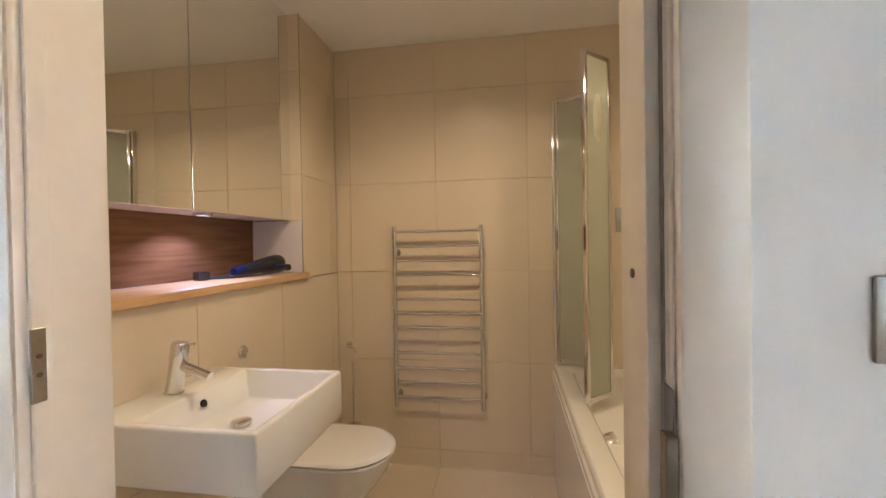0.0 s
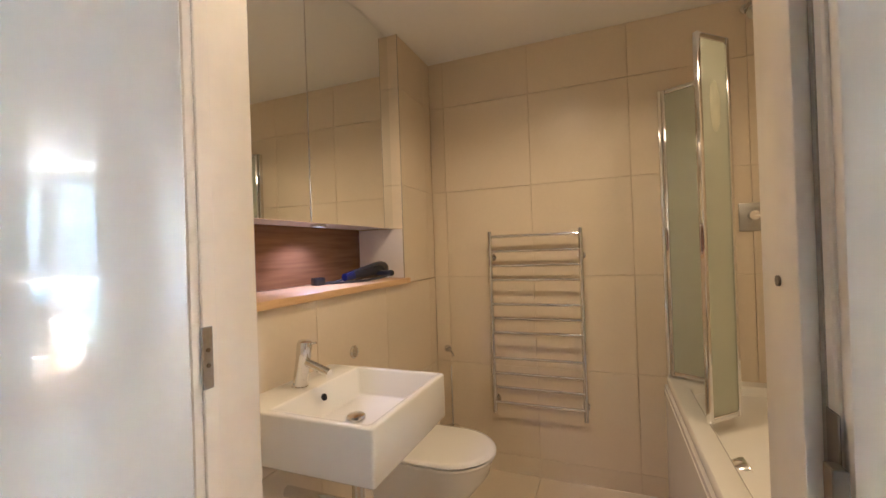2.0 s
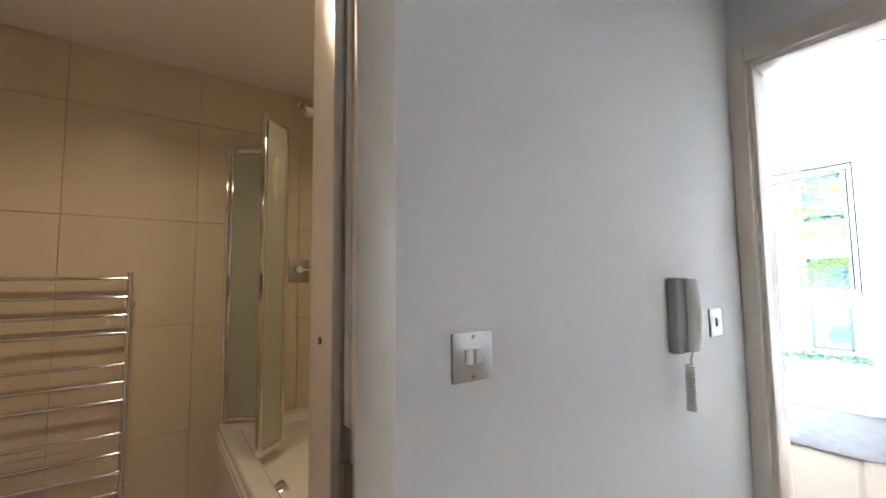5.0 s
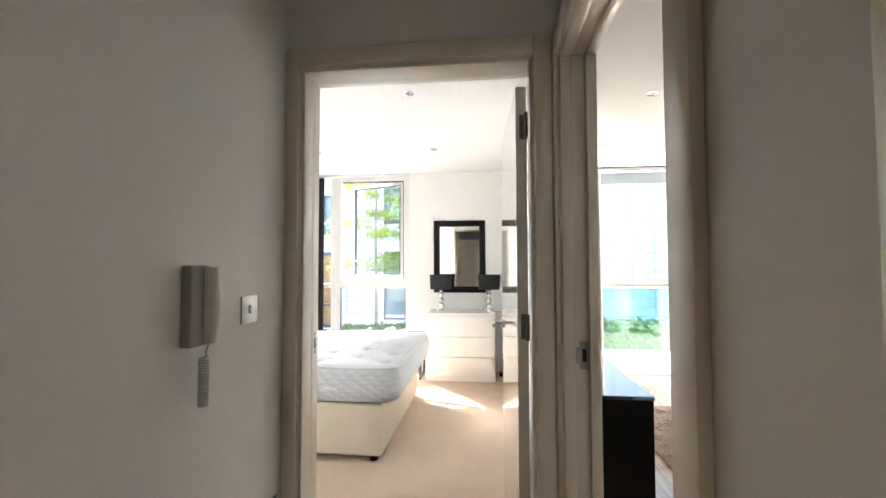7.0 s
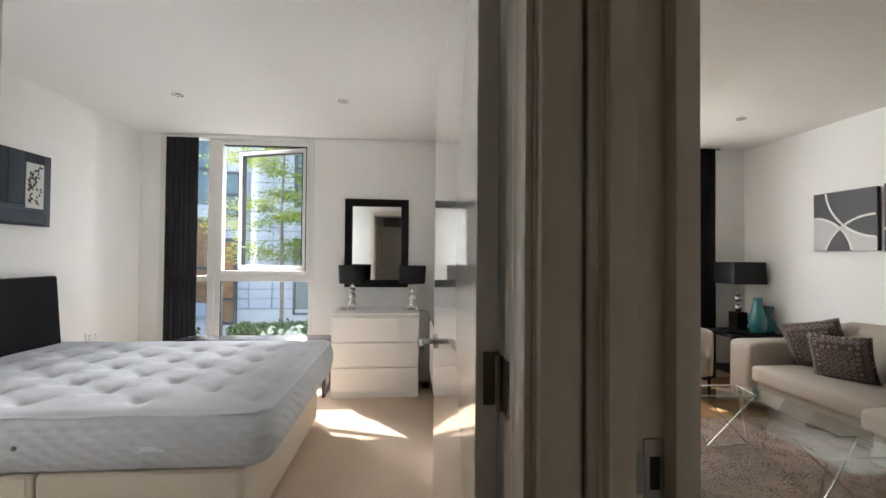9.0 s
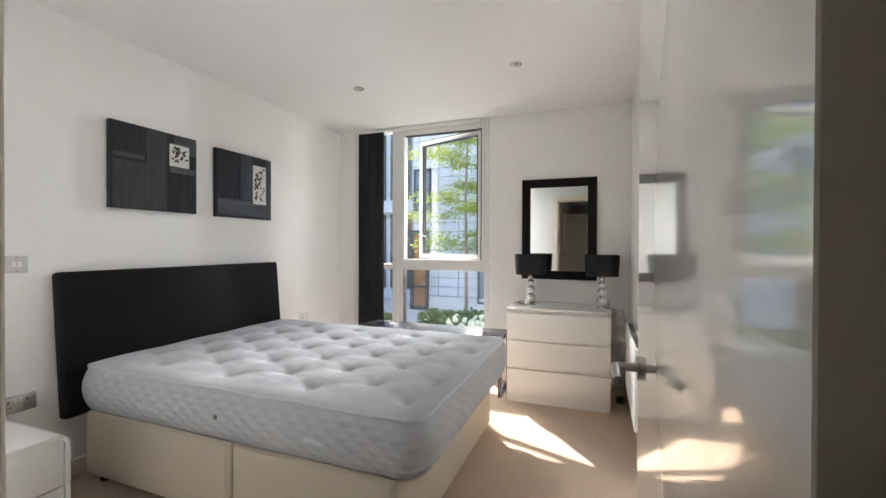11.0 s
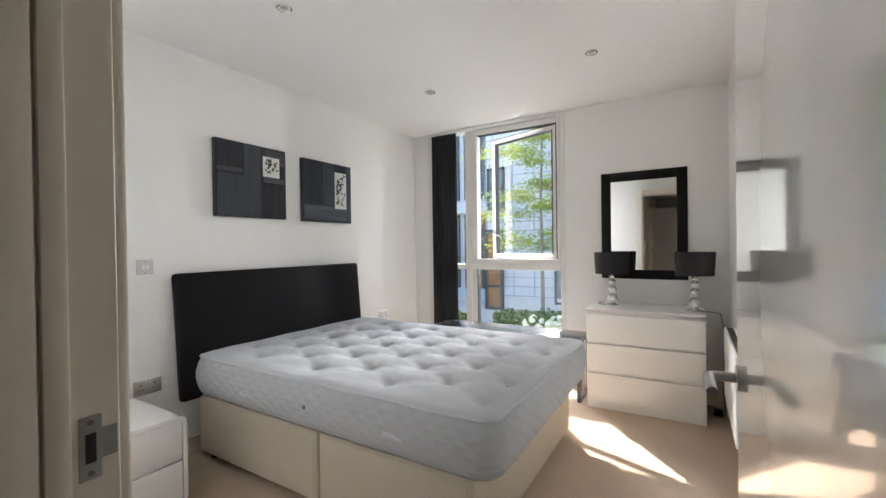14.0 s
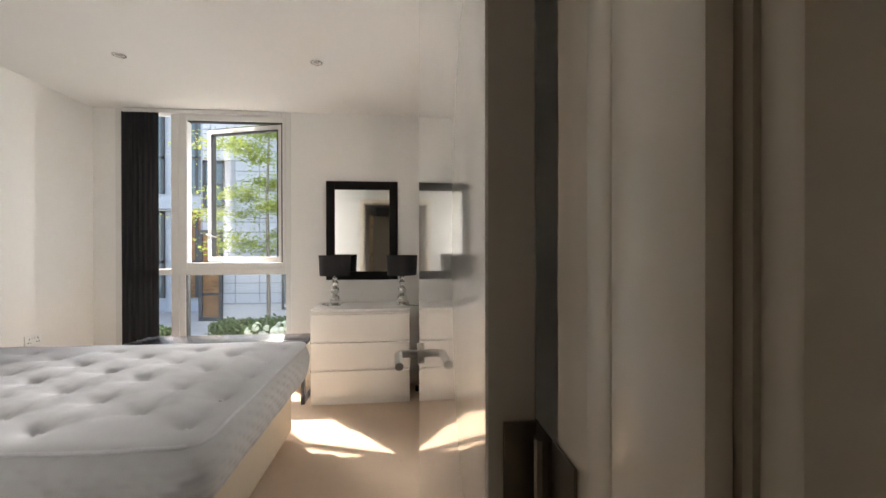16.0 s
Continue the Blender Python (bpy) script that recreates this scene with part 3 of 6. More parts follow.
sash.matrix_world = pose(XW + 0.055, 1.010, 1.160, 0, 0, -18.6)
SWD, SHT = 0.832, 1.285
part("sash_frame", boxes((-0.025, 0.025, 0.0, 0.045, 0, SHT), (-0.025, 0.025, SWD - 0.045, SWD, 0, SHT), (-0.025, 0.025, 0.045, SWD - 0.045, 0, 0.045), (-0.025, 0.025, 0.045, SWD - 0.045, SHT - 0.045, SHT), bevel=0.004, seg=1), FRAMEPAINT, sash)
part("sash_gasket", boxes((-0.027, 0.022, 0.045, 0.054, 0.045, SHT - 0.045), (-0.027, 0.022, SWD - 0.060, SWD - 0.045, 0.045, SHT - 0.045), (-0.027, 0.022, 0.054, SWD - 0.06, SHT - 0.055, SHT - 0.045), (-0.02, 0.02, -0.008, 0.0, 0.0, SHT), (-0.02, 0.02, 0.0, SWD, SHT, SHT + 0.008)), GASKET, sash)
pn4 = part("pane", boxes((-0.003, 0.003, 0.045, SWD - 0.045, 0.045, SHT - 0.045)), WINDOWGLASS, sash)
bm = boxes((-0.036, -0.025, SWD - 0.034, SWD - 0.010, 0.21, 0.31), bevel=0.003)
tube(bm, [(-0.036, SWD - 0.022, 0.26), (-0.055, SWD - 0.022, 0.26), (-0.060, SWD - 0.03, 0.258), (-0.060, SWD - 0.13, 0.235)], 0.007, 10)
part("sash_handle", bm, STEEL, sash)
for p in (pn, pn2, pn3, pn4):
    p.visible_shadow = False
part("reveal_trim", boxes((XW - 0.010, XW + 0.002, 2.392, 2.452, 0.06, 2.543), bevel=0.002, seg=1), FRAMEPAINT, w1)

# vertical blind drawn to one side
vb = thing("vertical_blind", pose(XW - 0.012, 2.213, 0), "dark grey fabric vertical blind drawn aside in the window", "blind")
part("headrail", boxes((-0.02, 0.02, -1.20, 0.165, 2.505, 2.540), bevel=0.003), WHITEPLASTIC, vb)
for i in range(7):
    y = 0.140 - i * 0.043
    bm = bmesh.new()
    pts = [(-0.022 + 0.005 * math.sin(k * 1.1 + i), y - 0.024 + k * 0.011) for k in range(6)]
    rows = [[bm.verts.new((px + dz * 0.0015, py, z)) for px, py in pts] for dz, z in ((0, 0.10), (1, 0.9), (-1, 1.7), (0, 2.505))]
    for a, b in zip(rows, rows[1:]):
        for k in range(5):
            bm.faces.new((a[k], a[k + 1], b[k + 1], b[k]))
    bmesh.ops.solidify(bm, geom=bm.faces[:], thickness=0.003)
    part("slat", bm, BLIND, vb, smooth=60)

# living room window and balcony door
w2 = tagged(new("window_2"), "floor to ceiling white framed living room window", "window", kind="structure")
part("window_frame", boxes((FX0, FX1, -1.490, -1.420, 0.0, 2.552), (FX0, FX1, -2.740, -2.600, 0.03, 2.50), (FX0, FX1, -3.360, -3.300, 0.0, 2.552), (FX0, FX1, -3.300, -1.490, 2.50, 2.552), (FX0, FX1, -3.300, -1.490, 0.0, 0.03),
     (FX0, FX1, -2.600, -1.490, 1.065, 1.120), (FX0, FX1, -3.300, -2.740, 1.065, 1.120), bevel=0.004, seg=1), FRAMEPAINT, w2, "white aluminium frame")
part("casement_frame", boxes((FX0 - 0.004, FX1, -2.800, -2.740, 1.12, 2.50), (FX0 - 0.004, FX1, -3.300, -3.240, 1.12, 2.50), (FX0 - 0.004, FX1, -3.240, -2.800, 1.12, 1.20), (FX0 - 0.004, FX1, -3.240, -2.800, 2.44, 2.50), bevel=0.004, seg=1), FRAMEPAINT, w2)
part("gasket", boxes((XW + 0.02, XW + 0.045, -2.600, -2.588, 0.03, 2.50), (XW + 0.02, XW + 0.045, -2.800, -2.812, 1.20, 2.44)), GASKET, w2)
for r in ((-2.600, -1.490, 1.12, 2.50), (-2.600, -1.490, 0.03, 1.065), (-3.240, -2.800, 1.20, 2.44), (-3.300, -2.740, 0.03, 1.065)):
    g = part("pane", boxes((XW + 0.03, XW + 0.036, *r)), WINDOWGLASS, w2)
    g.visible_shadow = False


def curtain(name, y0, y1, mat, label, folds, seed, x=5.54):
    random.seed(seed)
    bm, n = bmesh.new(), folds * 6
    rows = []
    for z in (0.01, 0.8, 1.6, 2.35, 2.53):
        rows.append([bm.verts.new((x + 0.028 * math.sin(2 * math.pi * folds * k / n) * (0.7 + 0.3 * z / 2.5) + random.uniform(-0.003, 0.003), y0 + (y1 - y0) * k / n, z)) for k in range(n + 1)])
    for a, b in zip(rows, rows[1:]):
        for k in range(n):
            bm.faces.new((a[k], a[k + 1], b[k + 1], b[k]))
    bmesh.ops.solidify(bm, geom=bm.faces[:], thickness=0.002)
    return one(name, bm, mat, IDENT, label, "curtain", smooth=70)


curtain("curtain", -3.44, -3.23, CURTAIN, "black fabric curtain gathered beside the living room window", 4, 3)
curtain("sheer_curtain", -3.22, -2.96, SHEER, "thin black voile curtain hanging in the living room window", 4, 5, 5.56)
curtain_pole = rod(bmesh.new(), (5.55, -3.50, 2.535), (5.55, -1.40, 2.535), 0.008)
one("curtain_rail", curtain_pole, BLACKPLASTIC, IDENT, "slim black curtain rail under the ceiling", "curtain rail")


# ---- recessed ceiling lights ----
def downlight(x, y, z, lit, label, group):
    ob = thing("ceiling_light", pose(x, y, z), label, "ceiling light", group)
    bm = lathe(bmesh.new(), [(0.030, 0.02), (0.030, -0.001), (0.034, -0.005), (0.040, -0.004), (0.042, 0.0), (0.042, 0.02)], 28)
    part("ring", bm, CHROME, ob)
    part("lamp", lathe(bmesh.new(), [(0.029, 0.004), (0.020, 0.001), (0.002, 0.0005)], 20), GLOWING if lit else GREYPLASTIC, ob)
    return ob


GLOWING = bpy.data.materials.new("lit_lamp_glass")
GLOWING.use_nodes = True
gb = GLOWING.node_tree.nodes["Principled BSDF"]
gb.inputs["Emission Color"].default_value = (1.0, 0.75, 0.45, 1)
gb.inputs["Emission Strength"].default_value = 0.4
for x, y in ((4.54, 0.468), (4.54, 1.722), (3.145, 0.468), (3.145, 1.722)):
    downlight(x, y, Z_BED - 0.001, False, "small round chrome downlight recessed in the bedroom ceiling", "bedroom downlights")
for x, y in ((3.345, -1.25), (3.345, -2.91), (4.61, -2.95), (4.61, -1.25)):
    downlight(x, y, Z_LIV - 0.001, False, "small round chrome downlight recessed in the living room ceiling", "living room downlights")
for x, y in ((-0.05, 1.42), (0.80, 1.40)):
    downlight(x, y, Z_BATH - 0.001, True, "small round lit downlight recessed in the bathroom ceiling", "bathroom downlights")

# ---- bedroom ----
bed = thing("divan_bed", pose(3.835, 1.585, 0), "cream divan bed base in two halves on small feet", "bed")
for i, (y0, y1) in enumerate(((-0.945, -0.105), (-0.095, 0.955))):
    s = part("base_section", boxes((-0.725, 0.725, y0, y1, 0.045, 0.395), bevel=0.018, seg=3), DIVAN, bed)
    part("end_panel", boxes((-0.729, -0.724, y0 + 0.02, y1 - 0.02, 0.06, 0.385), bevel=0.002, seg=1), DIVAN, s)
    for x in (-0.66, 0.66):
        part("foot", lathe(bmesh.new(), [(0.028, 0.0), (0.030, 0.012), (0.018, 0.02), (0.018, 0.045)], 14, (x, y0 + 0.07 if i == 0 else y1 - 0.07)), BLACKPLASTIC, bed)

# tufted mattress
mt = thing("mattress", pose(3.835, 1.535, 0.396), "bare white tufted mattress lying on the divan base", "mattress")
MW, ML, MH = 0.755, 1.005, 0.245
TUFTS = []
for r in range(8):
    for c in range(5 if r % 2 == 0 else 4):
        TUFTS.append((-0.58 + 0.29 * c + (0.145 if r % 2 else 0.0), -0.87 + 0.248 * r))


def rounded(x, y, rad=0.10):
    """Pulls a plan point of the mattress edge onto its rounded corner."""
    cx, cy = max(abs(x) - (MW - rad), 0), max(abs(y) - (ML - rad), 0)
    d = math.hypot(cx, cy)
    if cx > 0 and cy > 0 and d > rad:
        k = rad / d
        x = math.copysign(MW - rad + cx * k, x)
        y = math.copysign(ML - rad + cy * k, y)
    return x, y


bm = bmesh.new()
NX, NY = 84, 112
grid = []
for j in range(NY + 1):
    row = []
    for i in range(NX + 1):
        x, y = -MW + 2 * MW * i / NX, -ML + 2 * ML * j / NY
        px, py = rounded(x, y)
        near = sorted((math.hypot(x - tx, y - ty), tx, ty) for tx, ty in TUFTS)[:2]
        d0 = near[0][0]
        dip = 0.018 * math.exp(-(d0 / 0.030) ** 2) + 0.013 * math.exp(-(d0 / 0.085) ** 2)
        # crease running from tuft to tuft
        ax, ay, bx, by = near[0][1], near[0][2], near[1][1], near[1][2]
        if math.hypot(ax - bx, ay - by) < 0.30:
            nx_, ny_ = -(by - ay), bx - ax
            dist = abs((x - ax) * nx_ + (y - ay) * ny_) / max(1e-6, math.hypot(nx_, ny_))
            dip += 0.007 * math.exp(-(dist / 0.024) ** 2) * math.exp(-(d0 / 0.11) ** 2)
        edge = min(MW - abs(x), ML - abs(y))
        fall = 0.020 * math.exp(-(max(edge, 0) / 0.03) ** 1.0)
        z = MH + 0.018 - dip - fall + 0.006 * noise.noise(Vector((x * 4, y * 4, 3.1))) + 0.003 * noise.noise(Vector((x * 14, y * 14, 1.0)))
        row.append(bm.verts.new((px, py, z)))
    grid.append(row)
for j in range(NY):
    for i in range(NX):
        bm.faces.new((grid[j][i], grid[j][i + 1], grid[j + 1][i + 1], grid[j + 1][i]))
top = part("top_panel", bm, TICKTOP, mt, "tufted white damask top", smooth=80)


def rim_points(inset, n=24, rad=0.10):
    pts = []
    for sx, sy, a0 in ((1, 1, 0), (-1, 1, 90), (-1, -1, 180), (1, -1, 270)):
        for k in range(n // 4 + 1):
            a = radians(a0 + 90 * k / (n // 4))
            pts.append((sx * (MW - rad) + (rad - inset) * math.cos(a), sy * (ML - rad) + (rad - inset) * math.sin(a)))
    return pts


def dense(pts, step=0.05):
    out = []
    for a, b in zip(pts, pts[1:] + pts[:1]):
        n = max(1, int(math.dist(a, b) / step))
        out += [(a[0] + (b[0] - a[0]) * k / n, a[1] + (b[1] - a[1]) * k / n) for k in range(n)]
    return out


bm = bmesh.new()
rim = dense(rim_points(0.0))
LV = ((0.012, 0.020), (0.0, 0.035), (-0.012, 0.07), (-0.020, 0.12), (-0.018, 0.17), (-0.006, 0.215), (0.004, 0.236), (0.016, 0.246))
rings = []
for off, z in LV:
    ring = []
    for k, (x, y) in enumerate(rim):
        l = math.hypot(x / MW, y / ML)
        w = 0.004 * math.sin(k * 0.9) * math.sin(z * 14) + 0.003 * noise.noise(Vector((x * 9, y * 9, z * 9)))
        ring.append(bm.verts.new((x * (1 - (off + w) / MW), y * (1 - (off + w) / ML), z)))
    rings.append(ring)
for a, b in zip(rings, rings[1:]):
    for k in range(len(rim)):
        bm.faces.new((a[k], a[(k + 1) % len(rim)], b[(k + 1) % len(rim)], b[k]))
bm.faces.new(rings[0][::-1])
part("border", bm, TICKING, mt, "quilted side border", smooth=60)
for z in (0.246,):
    bm = bmesh.new()
    pts = [(x * (1 - 0.006 / MW), y * (1 - 0.006 / ML), z + 0.002 * math.sin(k * 0.7)) for k, (x, y) in enumerate(rim)]
    part("piping", tube(bm, pts + pts[:1], 0.0075, 8), PIPING, mt)
for i, (tx, ty) in enumerate(TUFTS):
    bm = lathe(bmesh.new(), [(0.010, 0.0), (0.009, 0.004), (0.003, 0.006)], 8, (tx, ty))
    o = part("tuft", bm, PIPING, mt)
    o.location.z = MH + 0.018 - 0.030
for y in (-0.55, 0.45):
    part("side_handle", boxes((-0.777, -0.772, y - 0.05, y + 0.05, 0.105, 0.125), bevel=0.002), PIPING, mt)
part("air_vent", lathe(bmesh.new(), [(0.010, 0.0), (0.010, 0.004), (0.004, 0.005)], 12), DARKSTEEL, mt).matrix_local = pose(-0.776, -0.02, 0.135, 0, -90)

hb = thing("headboard", pose(3.795, 2.546, 0, -4.7), "black faux leather upholstered headboard against the wall", "headboard")
part("padded_panel", boxes((-0.79, 0.79, -0.064, 0.0, 0.375, 1.150), bevel=0.022, seg=4), BLACKLEATHER, hb)
for x in (-0.5, 0.5):
    part("strut", boxes((x - 0.03, x + 0.03, -0.022, -0.004, 0.005, 0.39)), BLACKWOOD, hb)


def leaf_shape(bm, x, z, ang, ln, wd):
    """A pointed leaf laid on the picture's face (local y = 0)."""
    pts = [(0, 0), (0.3, 0.5), (0.6, 0.42), (1, 0), (0.6, -0.42), (0.3, -0.5)]
    c, s = math.cos(ang), math.sin(ang)
    vs = []
    for u, v in pts:
        px, pz = u * ln, v * wd
        vs.append(bm.verts.new((x + px * c - pz * s, 0, z + px * s + pz * c)))
    f = bm.faces.new(vs)
    return f


def wall_picture(x0, x1, z0, z1, bands, panel, leaves, seed, label):
    ob = thing("wall_picture", pose((x0 + x1) / 2, YL - 0.001, (z0 + z1) / 2), label, "picture", "pictures above the bed")
    w, h = (x1 - x0) / 2, (z1 - z0) / 2
    part("canvas", boxes((-w, w, -0.036, 0, -h, h), bevel=0.003, seg=1), CANVASBLACK, ob)
    for i, (a, b, c, d, flat) in enumerate(bands):
        part("brushed_band", boxes((a * w, b * w, -0.0385 - 0.0004 * i, -0.0355, c * h, d * h)), CANVASGREYFLAT if flat else CANVASGREY, ob, "grey brushed paint band")
    a, b, c, d = (panel[0] * w, panel[1] * w, panel[2] * h, panel[3] * h)
    p = part("white_panel", boxes((a, b, -0.042, -0.0355, c, d), bevel=0.001, seg=1), CANVASWHITE, ob, "white inset with leaf print")
    rnd = random.Random(seed)
    bm = bmesh.new()
    for i in range(leaves):
        ln = rnd.uniform(0.022, 0.042)
        lx, lz = rnd.uniform(a + 0.02, b - 0.03), rnd.uniform(c + 0.02, d - 0.03)
        leaf_shape(bm, lx, lz, rnd.uniform(0.2, 2.6), min(ln, 0.028 if lx > b - 0.045 else ln), 0.0125)
    r = bmesh.ops.extrude_face_region(bm, geom=bm.faces[:])
    for v in [v for v in r["geom"] if isinstance(v, bmesh.types.BMVert)]:
        v.co.y = -0.0012
    o = part("leaf_print", bm, ARTBLACK, p)
    o["kind"] = "stuff"
    o.location.y = -0.0422
    return ob


wall_picture(3.275, 3.830, 1.517, 2.040, ((-0.25, 0.22, -0.97, 0.97, 0), (-0.95, -0.30, 0.20, 0.30, 1), (-0.95, -0.22, -0.97, 0.12, 0), (0.30, 0.95, 0.02, 0.16, 1), (0.40, 0.95, 0.55, 0.95, 1)),
             (0.28, 0.78, 0.18, 0.74), 26, 4, "square black canvas with grey bands and a white leaf panel")
wall_picture(3.990, 4.541, 1.513, 2.030, ((-0.20, 0.22, -0.4, 0.97, 0), (-0.95, 0.92, -0.92, -0.45, 1), (0.78, 0.97, -0.97, 0.97, 0)),
             (0.26, 0.76, -0.52, 0.72), 46, 9, "square black canvas with a tall white leaf panel")

# chest of drawers
ch = thing("chest_of_drawers", pose(5.122, 0.240, 0, 0, 0, 1.0), "white three-drawer chest standing by the window wall", "chest of drawers")
part("carcass", boxes((0.020, 0.46, -0.404, -0.384, 0, 0.762), (0.020, 0.46, 0.384, 0.404, 0, 0.762), (0.45, 0.46, -0.384, 0.384, 0.03, 0.762), (0.04, 0.45, -0.384, 0.384, 0.03, 0.045), bevel=0.001, seg=1), WHITELAC, ch)
part("top", boxes((-0.002, 0.464, -0.406, 0.406, 0.763, 0.784), bevel=0.002, seg=1), WHITELAC, ch)
part("plinth", boxes((0.012, 0.030, -0.383, 0.383, 0.0, 0.056), bevel=0.001, seg=1), WHITELAC, ch)
for z0, z1 in ((0.060, 0.276), (0.292, 0.508), (0.524, 0.742)):
    d = part("drawer_front", boxes((0.0, 0.018, -0.403, 0.403, z0, z1), bevel=0.0015, seg=1), WHITELAC, ch)
    part("finger_grip", boxes((0.019, 0.034, -0.382, 0.382, z1 - 0.004, z1 + 0.014)), WHITELAC, d)


def table_lamp(x, y, z, yaw, label, scale=1.0):
    ob = thing("table_lamp", pose(x, y, z, 0, 0, yaw), label, "table lamp", "pair of bedside lamps")
    zz = 0.006
    part("base", lathe(bmesh.new(), [(0.055, 0.0), (0.057, 0.004), (0.050, 0.010), (0.014, 0.014)], 28), CHROME, ob)
    for r in (0.047, 0.039, 0.031, 0.022):
        bm = bmesh.new()
        bmesh.ops.create_uvsphere(bm, u_segments=24, v_segments=14, radius=r, matrix=Matrix.Translation((0, 0, zz + r * 0.95)))
        part("ball", bm, CHROME, ob, smooth=180)
        zz += r * 1.82
    part("stem", rod(bmesh.new(), (0, 0, zz - 0.01), (0, 0, zz + 0.12), 0.005), CHROME, ob)
    bm, n = bmesh.new(), 36
    rings = [[bm.verts.new((r * math.cos(2 * math.pi * k / n) * 0.80, r * math.sin(2 * math.pi * k / n), h)) for k in range(n)] for r, h in ((0.130, 0.262), (0.139, 0.440), (0.136, 0.440), (0.127, 0.262))]
    for a, b in zip(rings, rings[1:] + rings[:1]):
        for k in range(n):
            bm.faces.new((a[k], a[(k + 1) % n], b[(k + 1) % n], b[k]))
    sh = part("shade", bm, BLACKSHADE, ob, "oval black fabric shade")
    part("shade_carrier", rod(rod(bmesh.new(), (-0.10, 0, 0.415), (0.10, 0, 0.415), 0.002), (0, -0.13, 0.415), (0, 0.13, 0.415), 0.002), STEEL, sh)
    return ob


table_lamp(5.375, 0.490, 0.784, 0, "chrome ball table lamp with black oval shade")
table_lamp(5.375, -0.098, 0.784, 14, "chrome ball table lamp with tilted black shade")
one("lamp_cable", tube(bmesh.new(), [(5.40, -0.10, 0.788), (5.32, -0.13, 0.788), (5.28, -0.20, 0.789), (5.30, -0.255, 0.78), (5.35, -0.285, 0.62), (5.34, -0.275, 0.40), (5.33, -0.268, 0.22), (5.36, -0.285, 0.05), (5.42, -0.29, 0.006), (5.50, -0.29, 0.006)], 0.003, 6), CABLE, IDENT, "thin black lamp cable hanging beside the chest", "cable")
one("lamp_cable", tube(bmesh.new(), [(5.40, 0.50, 0.787), (5.36, 0.55, 0.787), (5.42, 0.61, 0.787), (5.52, 0.60, 0.787)], 0.003, 6), CABLE, IDENT, "thin black lamp cable lying on the chest", "cable")
one("plug_adapter", boxes((5.38, 5.44, -0.27, -0.215, 0.0, 0.045), bevel=0.006), BLACKPLASTIC, IDENT, "small black plug lying on the carpet", "plug")

# wall mirror
mi = thing("wall_mirror", pose(XW - 0.001, 0.2755, 1.452), "rectangular mirror in a wide flat black frame", "mirror")
MY, MZ, MB = 0.331, 0.461, 0.078
part("frame", boxes((-0.028, 0, -MY, -MY + MB, -MZ, MZ), (-0.028, 0, MY - MB, MY, -MZ, MZ), (-0.028, 0, -MY + MB, MY - MB, MZ - MB, MZ), (-0.028, 0, -MY + MB, MY - MB, -MZ, -MZ + MB), bevel=0.003, seg=2), BLACKWOOD, mi, "black stained wooden frame")
part("mirror_glass", boxes((-0.016, -0.010, -MY + MB, MY - MB, -MZ + MB, MZ - MB)), MIRROR, mi)

# convector heater on the right wall
he = thing("wall_heater", pose(4.62, YS, 0.27), "flat white convector heater fixed to the wall", "heater")
part("body", boxes((-0.42, 0.42, 0.012, 0.072, 0.0, 0.46), bevel=0.008, seg=3), WHITEPLASTIC, he)
part("grille", boxes((-0.38, 0.38, 0.024, 0.060, 0.457, 0.464), bevel=0.001, seg=1), BLACKPLASTIC, he, "dark top grille")
for x in (-0.3, 0.26):
    part("bracket", boxes((x, x + 0.04, 0, 0.014, 0.1, 0.36)), STEEL, he)

# low dark bench under the window
be = thing("low_bench", pose(5.345, 1.40, 0), "low dark grey bench between bed and window", "bench")
part("top", boxes((-0.19, 0.19, -0.70, 0.75, 0.475, 0.510), bevel=0.004), BENCH, be)
for y in (-0.685, 0.715):
    part("leg_frame", boxes((-0.19, -0.15, y - 0.015, y + 0.015, 0.0, 0.475), (0.15, 0.19, y - 0.015, y + 0.015, 0.0, 0.475), (-0.15, 0.15, y - 0.015, y + 0.015, 0.0, 0.03), bevel=0.002, seg=1), BENCH, be)

# bedside cabinet
ns = thing("bedside_cabinet", pose(2.575, 2.29, 0), "white bedside cabinet with two drawers and rounded corners on castors", "bedside cabinet")
NW_, ND, Z0, Z1, R = 0.205, 0.27, 0.062, 0.50, 0.045


def rounded_tube(bm, w, z0, z1, r, y0, y1, inner):
    """A hollow box section with rounded corners, running along y."""
    def outline(i):
        pts = []
        for cx, cz, a0 in ((w - r, z1 - r, 0), (-w + r, z1 - r, 90), (-w + r, z0 + r, 180), (w - r, z0 + r, 270)):
            for k in range(6):
                a = radians(a0 + 18 * k)
                pts.append((cx + (r - i) * math.cos(a), cz + (r - i) * math.sin(a)))
        return pts
    o, q = outline(0), outline(inner)
    n = len(o)
    v = [[bm.verts.new((x, y, z)) for x, z in s] for s, y in ((o, y0), (o, y1), (q, y1), (q, y0))]
    for a, b in zip(v, v[1:] + v[:1]):
        for k in range(n):
            bm.faces.new((a[k], a[(k + 1) % n], b[(k + 1) % n], b[k]))
    return bm


